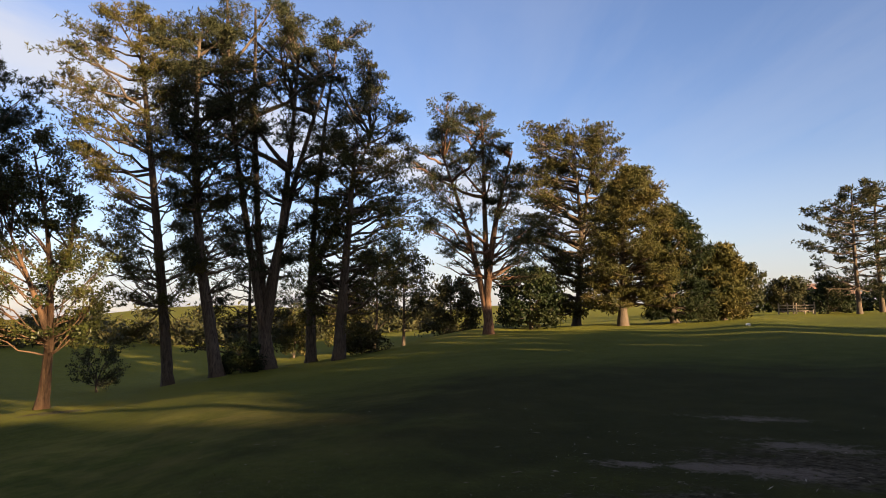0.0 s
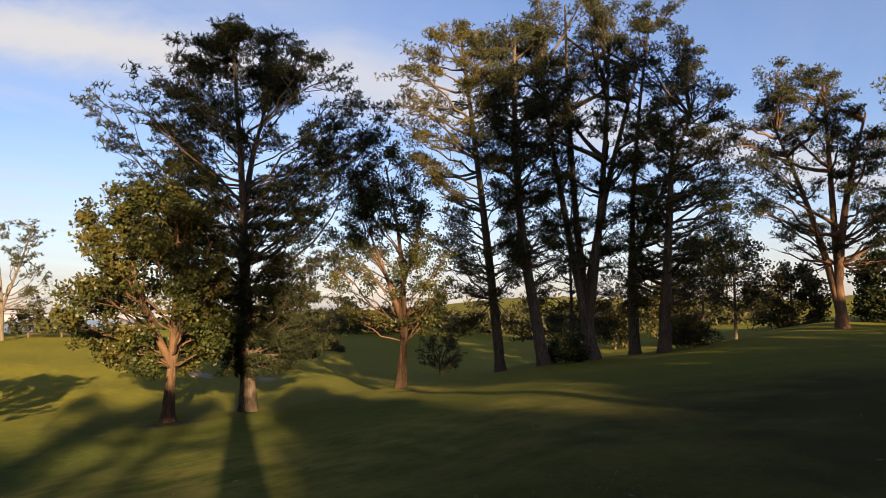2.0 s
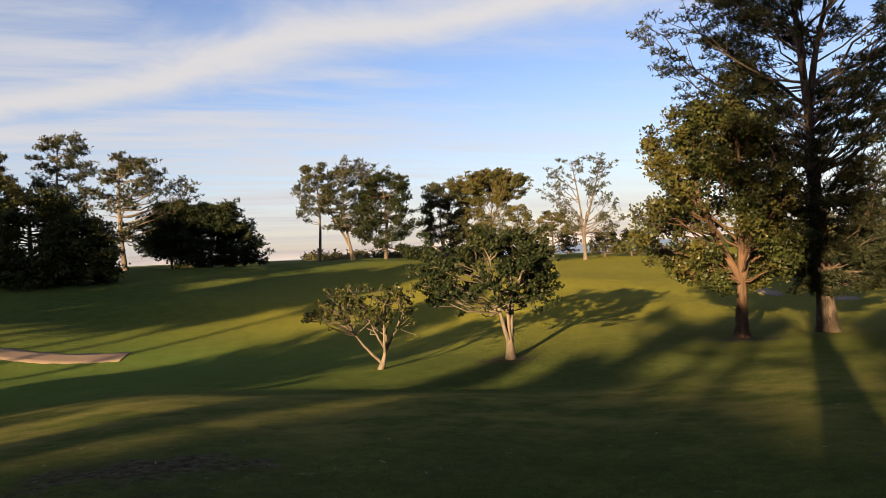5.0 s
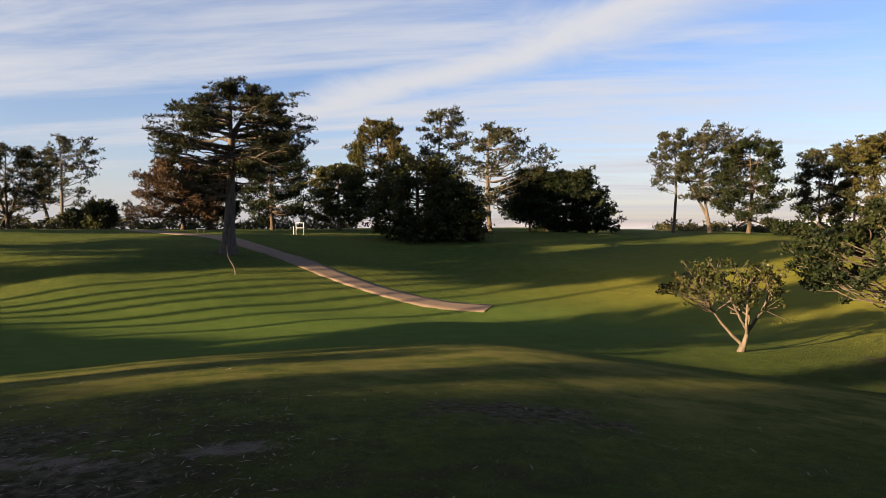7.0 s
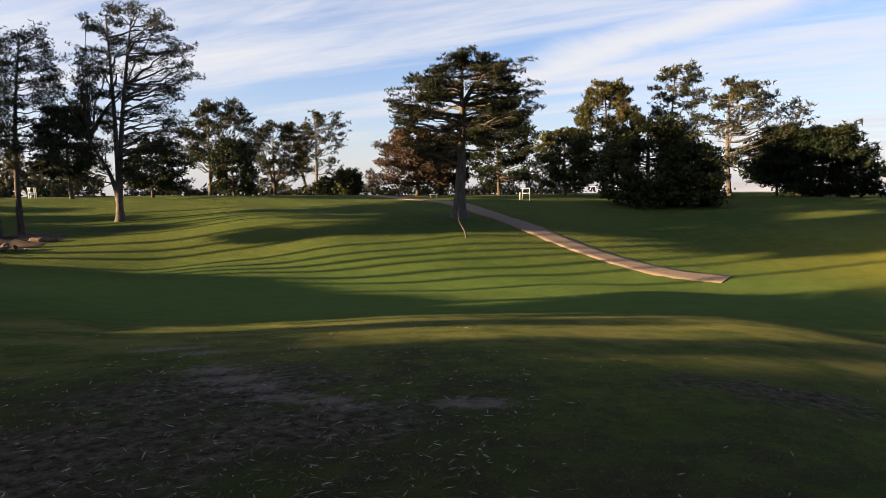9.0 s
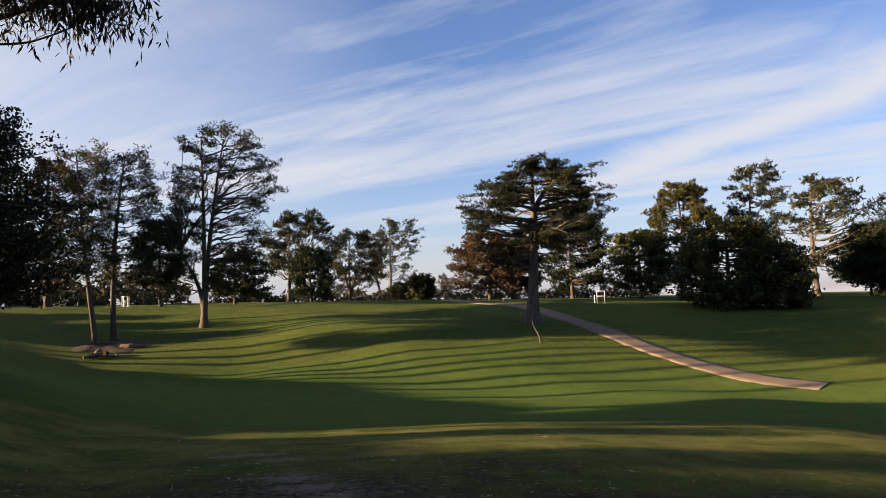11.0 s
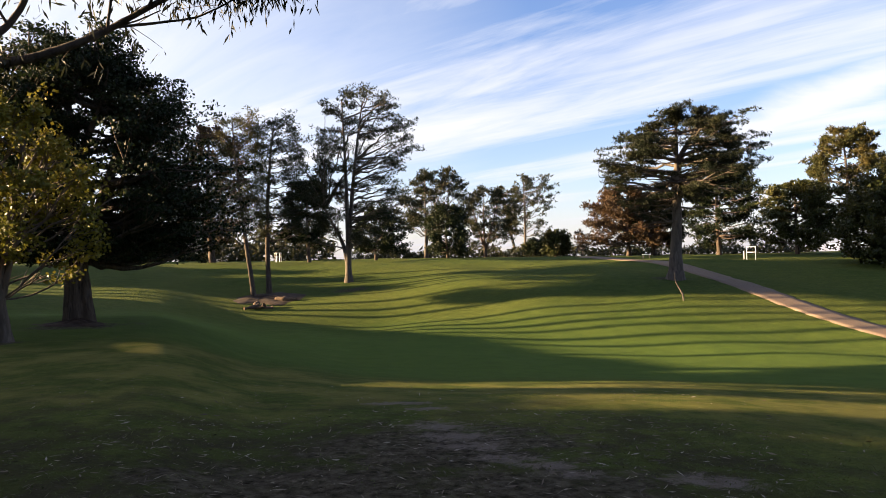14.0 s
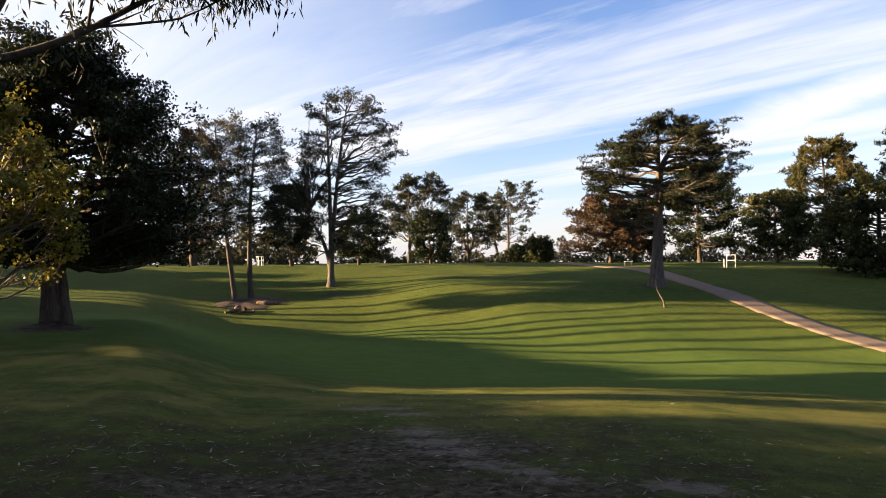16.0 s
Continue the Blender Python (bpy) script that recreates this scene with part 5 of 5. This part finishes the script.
def sapling():
    root = thing("dead_sapling", "thin pale crooked dead sapling below the lone pine", "sapling", on_land(-14.64, 38.6), -15)
    z = np.linspace(-0.1, 1.6, 9)
    tube_part("stem", np.column_stack((-0.32 * z + 0.06 * np.sin(z * 5), 0.3 * z, z)), np.linspace(0.055, 0.022, 9), M_BARK_PALE, root)


sapling()


def log(az, dist, turn, length, radius, tip=0.0):
    root = thing("fallen_log", "short dark rotting log on bare earth", "log", on_land(az, dist), az + turn, "logs by the mound")
    x = np.linspace(-length / 2, length / 2, 9)
    pts = np.column_stack((x, 0.1 * length * np.sin(x * 2.3 + az), radius * 0.6 + tip * (x / length + 0.5)))
    tube_part("wood", pts, radius * (0.8 + 0.3 * np.sin(x * 4 + dist) + 0.2 * np.cos(x * 11)), M_ROT, root, 9)
    for s in (0, -1):
        bm = bmesh.new()
        bmesh.ops.create_circle(bm, cap_ends=True, radius=radius * 0.7, segments=9, matrix=Matrix.Translation(pts[s]) @ Matrix.Rotation(math.pi / 2, 4, "Y"))
        part("cut_end", bm, M_BARK_TAN, root, "paler sawn end")


for spec in ((20.3, 43.4, 25, 0.95, 0.14, 0.1), (19.7, 43.3, -50, 0.75, 0.15, 0.2), (19.2, 43.7, -15, 0.85, 0.11), (19.9, 44.1, 70, 0.65, 0.17, 0.15), (17.6, 46.2, -20, 1.4, 0.18)):
    log(*spec)


def mound(az, dist, rx, ry, h, seed):
    n, k = 12, 60
    c = heading(az) * dist
    rng = np.random.default_rng(seed)
    a = np.linspace(0, 2 * np.pi, k, endpoint=False)
    e = 1 + sum(0.26 / m ** 0.8 * np.sin(m * a + rng.uniform(0, 6.28)) * rng.uniform(0.4, 1) for m in range(1, 12))
    v = []
    for i in range(n + 1):
        r = i / n
        x, y = c.x + rx * r * e * np.cos(a), c.y + ry * r * e * np.sin(a)
        lump = 0.06 * np.sin(3.1 * x + 1.7 * y) * np.sin(2.3 * y - x)
        v.append(np.column_stack((x, y, land(x, y) + (h + lump) * (1 - r ** 1.3) - 0.07 * r ** 6 + 0.025 * rng.normal(size=k) * (1 - r))))
    v = np.vstack(v)
    i, j = np.meshgrid(np.arange(n), np.arange(k), indexing="ij")
    f = np.stack((i * k + j, (i + 1) * k + j, (i + 1) * k + (j + 1) % k, i * k + (j + 1) % k), -1).reshape(-1, 4)
    tagged(new("earth_mound", mesh_from("earth_mound", v, f, M_EARTH, True)), "low mound of bare red-brown earth round the pines", "mound", kind="structure")


mound(19.5, 47.4, 2.4, 2.6, 0.2, 12)
mound(32.3, 20.7, 1.1, 0.85, 0.08, 15)


def bunker(az, dist, rx, ry):
    n, k = 8, 40
    c = heading(az) * dist
    v = []
    for i in range(n + 1):
        r = i / n
        a = np.linspace(0, 2 * np.pi, k, endpoint=False)
        e = 1 + 0.2 * np.sin(2 * a + 1) + 0.12 * np.sin(3 * a)
        x, y = c.x + rx * r * e * np.cos(a), c.y + ry * r * e * np.sin(a)
        v.append(np.column_stack((x, y, land(x, y) + 0.05 + 0.16 * r ** 3 * (x > c.x) - 0.2 * (r == 1))))
    v = np.vstack(v)
    i, j = np.meshgrid(np.arange(n), np.arange(k), indexing="ij")
    f = np.stack((i * k + j, (i + 1) * k + j, (i + 1) * k + (j + 1) % k, i * k + (j + 1) % k), -1).reshape(-1, 4)
    tagged(new("sand_bunker", mesh_from("sand_bunker", v, f, M_SAND, True)), "shallow pale sand bunker on the far fairway", "bunker", kind="structure")


bunker(-85.7, 44.2, 0.8, 1.0)
bunker(-90.7, 44.7, 0.7, 0.9)


def tee_marker(az, dist):
    root = thing("tee_marker", "small white marker block in the grass", "marker", on_land(az, dist), az)
    boxed("block", (0.26, 0.2, 0.14), (0, 0, 0.06), M_WHITE, root, bevel=0.03)


tee_marker(-155.3, 43.0)


def fence(az, dist, turn, bays, gate=False):
    name = "field_gate" if gate else "rail_fence"
    root = thing(name, "weathered grey timber field gate" if gate else "weathered grey post and rail fence", "gate" if gate else "fence", on_land(az, dist), az + turn)
    for k in range(bays + 1):
        x = 2.2 * k
        boxed("post", (0.14, 0.14, 1.6), (x, 0, 0.6), M_TIMBER, root)
    for z in (0.35, 0.7, 1.05):
        boxed("rail", (2.2 * bays, 0.05, 0.11), (1.1 * bays, -0.1, z), M_TIMBER, root)


fence(-157.6, 96.0, 62, 4)
fence(-158.6, 92.0, 0, 1, True)


def house(az, dist, turn):
    root = thing("house", "small cream house with a dark tiled roof", "house", on_land(az, dist), az + turn)
    boxed("wall", (9, 7, 3.2), (0, 0, 1.4), M_PLASTER, root, bevel=0.0)
    bm = bmesh.new()
    pts = [bm.verts.new(p) for p in ((-5, -4, 3.0), (5, -4, 3.0), (5, 4, 3.0), (-5, 4, 3.0), (-5, 0, 5.4), (5, 0, 5.4))]
    for q in ((0, 1, 5, 4), (2, 3, 4, 5), (0, 4, 3), (1, 2, 5), (3, 2, 1, 0)):
        bm.faces.new([pts[i] for i in q])
    part("roof", bm, M_TILE, root)
    for x in (-2.6, 2.2):
        boxed("window", (1.5, 0.08, 1.2), (x, -3.53, 1.7), M_METAL, root)


house(-160.9, 152.0, 40)


def gum_tree():
    """The gum whose limbs hang into the view; its trunk, unseen beside the camera, is placed for its shade."""
    w = Wood(77)
    rng = w.rng
    foot = on_land(94.3, 5.1)

    def at(az, el, d):
        p = heading(az) * d
        return np.array((p.x, p.y, EYE_H + d * math.tan(radians(el)))) - np.array(foot)

    z = np.linspace(-0.3, 18.5, 16)
    trunk = np.column_stack((-0.5 * np.sin(z * 0.25), 0.12 * np.sin(z * 0.3), z))
    w.tube(trunk, 0.34 * (1 - z / 20.5) ** 0.7 * (1 + 0.5 * np.exp(-np.maximum(z, 0) / 0.4)), 14, False, 0.04)
    fork = np.array([np.interp(2.6, z, trunk[:, k]) for k in range(3)])
    fork2 = np.array([np.interp(3.2, z, trunk[:, k]) for k in range(3)])
    lines = [([fork, at(52, 12.2, 6.0), at(40, 12.9, 6.5), at(37.3, 13.3, 6.8), at(34.0, 14.1, 6.8), at(30.8, 15.5, 6.7), at(28.7, 16.7, 6.7), at(25.4, 18.8, 6.6), at(22, 20.6, 6.5), at(20, 22.5, 6.5)], 0.06, 0.012),
             ([at(28.4, 16.8, 6.7), at(25.4, 17.4, 6.7), at(22.6, 18.1, 6.7), at(20.5, 19.2, 6.6), at(19.0, 20.2, 6.6)], 0.014, 0.004),
             ([at(31.0, 15.4, 6.7), at(29.4, 16.6, 6.7), at(27.4, 17.2, 6.7), at(25.4, 18.2, 6.7)], 0.012, 0.005),
             ([fork2, at(52, 12.4, 5.4), at(40.0, 13.4, 6.2), at(37.3, 14.2, 6.6), at(35.3, 15.7, 6.6), at(33.9, 18.0, 6.6), at(33.3, 20.5, 6.5), at(32.5, 24, 6.5)], 0.05, 0.012),
             ([at(26.2, 18.3, 6.6), at(25.2, 21, 6.6), at(24.5, 25, 6.7)], 0.014, 0.005),
             ([at(29.0, 16.5, 6.7), at(28.6, 19.5, 6.6), at(28.5, 24, 6.6)], 0.014, 0.005),
             ([at(23.4, 19.8, 6.5), at(20.4, 20.9, 6.5), at(18.0, 20.6, 6.5)], 0.01, 0.004),
             ([at(35.0, 16.1, 6.6), at(36.2, 18.5, 6.5), at(36.8, 22, 6.4)], 0.012, 0.005)]
    hang = []
    for pts, r0, r1 in lines:
        p = np.array(pts)
        t = np.arange(len(p))
        f = np.linspace(0, len(p) - 1, 6 * len(p))
        q = np.column_stack([pchip(t, np.repeat(p[None, :, k], len(f), 0), f) for k in range(3)])
        w.tube(q, np.linspace(r0, r1, len(f)), 7, True, 0.05)
        for s in q[len(q) // 3:]:
            high = s[2] + foot.z - EYE_H > 2.3
            for _ in range(7 if high else int(rng.random() < 0.3)):
                e = s + rng.normal(size=3) * (0.22, 0.22, 0.15) + (0, 0, 0.16 if high else 0.02)
                w.tube(bez(s, (s + e) / 2 + (0, 0, 0.03), e, 4), (0.005, 0.004, 0.003, 0.002), 3, True)
                hang.append((e, 1.0 if high else 0.35))
    # the crown overhead, unseen and made dense to throw shade
    for k in range(260):
        a, h = k * 2.4, rng.uniform(7.6, 21.5)
        r = rng.uniform(1.0, 5.8) * min(1.0, (25 - h) / 6)
        tip = np.array((r * math.cos(a), r * math.sin(a), h))
        s = np.array([np.interp(max(3.4, min(16.5, h - 0.9 * r)), z, trunk[:, i]) for i in range(3)])
        w.tube(bez(s, (s + tip) / 2, tip, 5), np.linspace(0.05, 0.008, 5), 5, True)
        for _ in range(7):
            hang.append((tip + rng.normal(size=3) * 0.45, 2.2))
    root = thing("gum_tree", "tall gum tree with thin drooping leaves overhanging the rough", "tree", foot)
    ob = new("trunk", mesh_from("trunk", np.vstack(w.v + w.bv), np.vstack(w.f + [q + w.n for q in w.bf]), M_BARK, True))
    ob.parent = root
    p, big = [], []
    for e, s in hang:
        n = 5 if s < 0.5 else 11 if s < 2 else 30
        p.append(e + rng.normal(size=(n, 3)) * 0.075 * s + (0, 0, -0.03))
        big.append(np.full(n, 1.0 if s < 2 else 2.4))
    p, big = np.vstack(p), np.concatenate(big)
    n = len(p)
    way = rng.normal(size=(n, 3)) * 0.45 + (0, 0, -1.0)
    way /= np.linalg.norm(way, axis=1)[:, None]
    side = np.cross(way, rng.normal(size=(n, 3)))
    side /= np.linalg.norm(side, axis=1)[:, None]
    ln = (rng.uniform(0.07, 0.13, n) * big)[:, None]
    v = np.stack((p, p + way * ln * 0.45 + side * ln * 0.09, p + way * ln, p + way * ln * 0.45 - side * ln * 0.09), 1).reshape(-1, 3)
    ob = new("crown", mesh_from("crown", v, np.arange(4 * n).reshape(-1, 4), M_GUM))
    ob.parent = root


gum_tree()


# ---- turf and litter underfoot ----
def bare_at(x, y):
    b = np.full(len(x), -9.0)
    for az, dist, size, stretch in BARE:
        c, a = heading(az) * dist, radians(-az)
        dx, dy = x - c.x, y - c.y
        u, w = dx * math.cos(a) - dy * math.sin(a), dx * math.sin(a) + dy * math.cos(a)
        b = np.maximum(b, 1 - np.hypot(u / (size * stretch), w / size))
    return b


def blades(count, seed):
    rng = np.random.default_rng(seed)
    az = np.radians(rng.uniform(-180, 60, count))
    r = 0.3 + 8.5 * rng.random(count) ** 0.8
    x, y = -np.sin(az) * r, np.cos(az) * r
    keep = (bare_at(x, y) + rng.normal(size=count) * 0.35 < 0.25) & (rng.random(count) > (r - 5) / 3.8)
    keep &= (az > radians(-122)) | (rng.random(count) < 0.3)
    x, y, r = x[keep], y[keep], r[keep]
    n = len(x)
    p = np.column_stack((x, y, land(x, y) - 0.004))
    way = np.column_stack((rng.normal(size=(n, 2)) * 1.1, np.ones(n)))
    ln = rng.uniform(0.010, 0.024, n)[:, None]
    a = rng.uniform(0, 6.28, n)
    side = np.column_stack((np.cos(a), np.sin(a), np.zeros(n))) * (0.003 + 0.00065 * r)[:, None]
    v = np.stack((p - side, p + side, p + way * ln), 1).reshape(-1, 3)
    m = leaf_material("turf_blades", (0.036, 0.048, 0.012), (0.092, 0.104, 0.026), (0.11, 0.090, 0.038))
    tagged(new("turf", mesh_from("turf", v, np.arange(3 * n).reshape(-1, 3), m)), "short worn grass blades in the rough", "grass", kind="stuff")


def litter(count, seed):
    rng = np.random.default_rng(seed)
    az = np.radians(np.where(rng.random(count) < 0.65, rng.uniform(-20, 46, count), rng.uniform(-176, -20, count)))
    r = 3.0 + 9.5 * rng.random(count) ** 1.3
    x, y = -np.sin(az) * r, np.cos(az) * r
    keep = rng.random(count) < 0.25 + 0.75 * (bare_at(x, y) > -0.4)
    x, y = x[keep], y[keep]
    n = len(x)
    a = rng.uniform(0, 6.28, n)
    d = np.column_stack((np.cos(a), np.sin(a), rng.normal(size=n) * 0.12))
    s = np.column_stack((-np.sin(a), np.cos(a), rng.normal(size=n) * 0.3))
    ln, wd = rng.uniform(0.015, 0.06, n)[:, None], rng.uniform(0.003, 0.009, n)[:, None]
    p = np.column_stack((x, y, land(x, y) + 0.022))
    v = np.stack((p - d * ln, p + s * wd, p + d * ln, p - s * wd), 1).reshape(-1, 3)
    m, g = material("dry_leaf_litter")
    isl = g.add("ShaderNodeNewGeometry").outputs["Random Per Island"]
    finish(g, g.ramp(isl, (0.0, (0.05, 0.035, 0.022)), (0.75, (0.13, 0.10, 0.065)), (1.0, (0.28, 0.24, 0.19))), 0.8)
    tagged(new("leaf_litter", mesh_from("leaf_litter", v, np.arange(4 * n).reshape(-1, 4), m)), "dry fallen gum leaves and bark strips", "litter", kind="stuff")


blades(105000, 21)
litter(7500, 22)
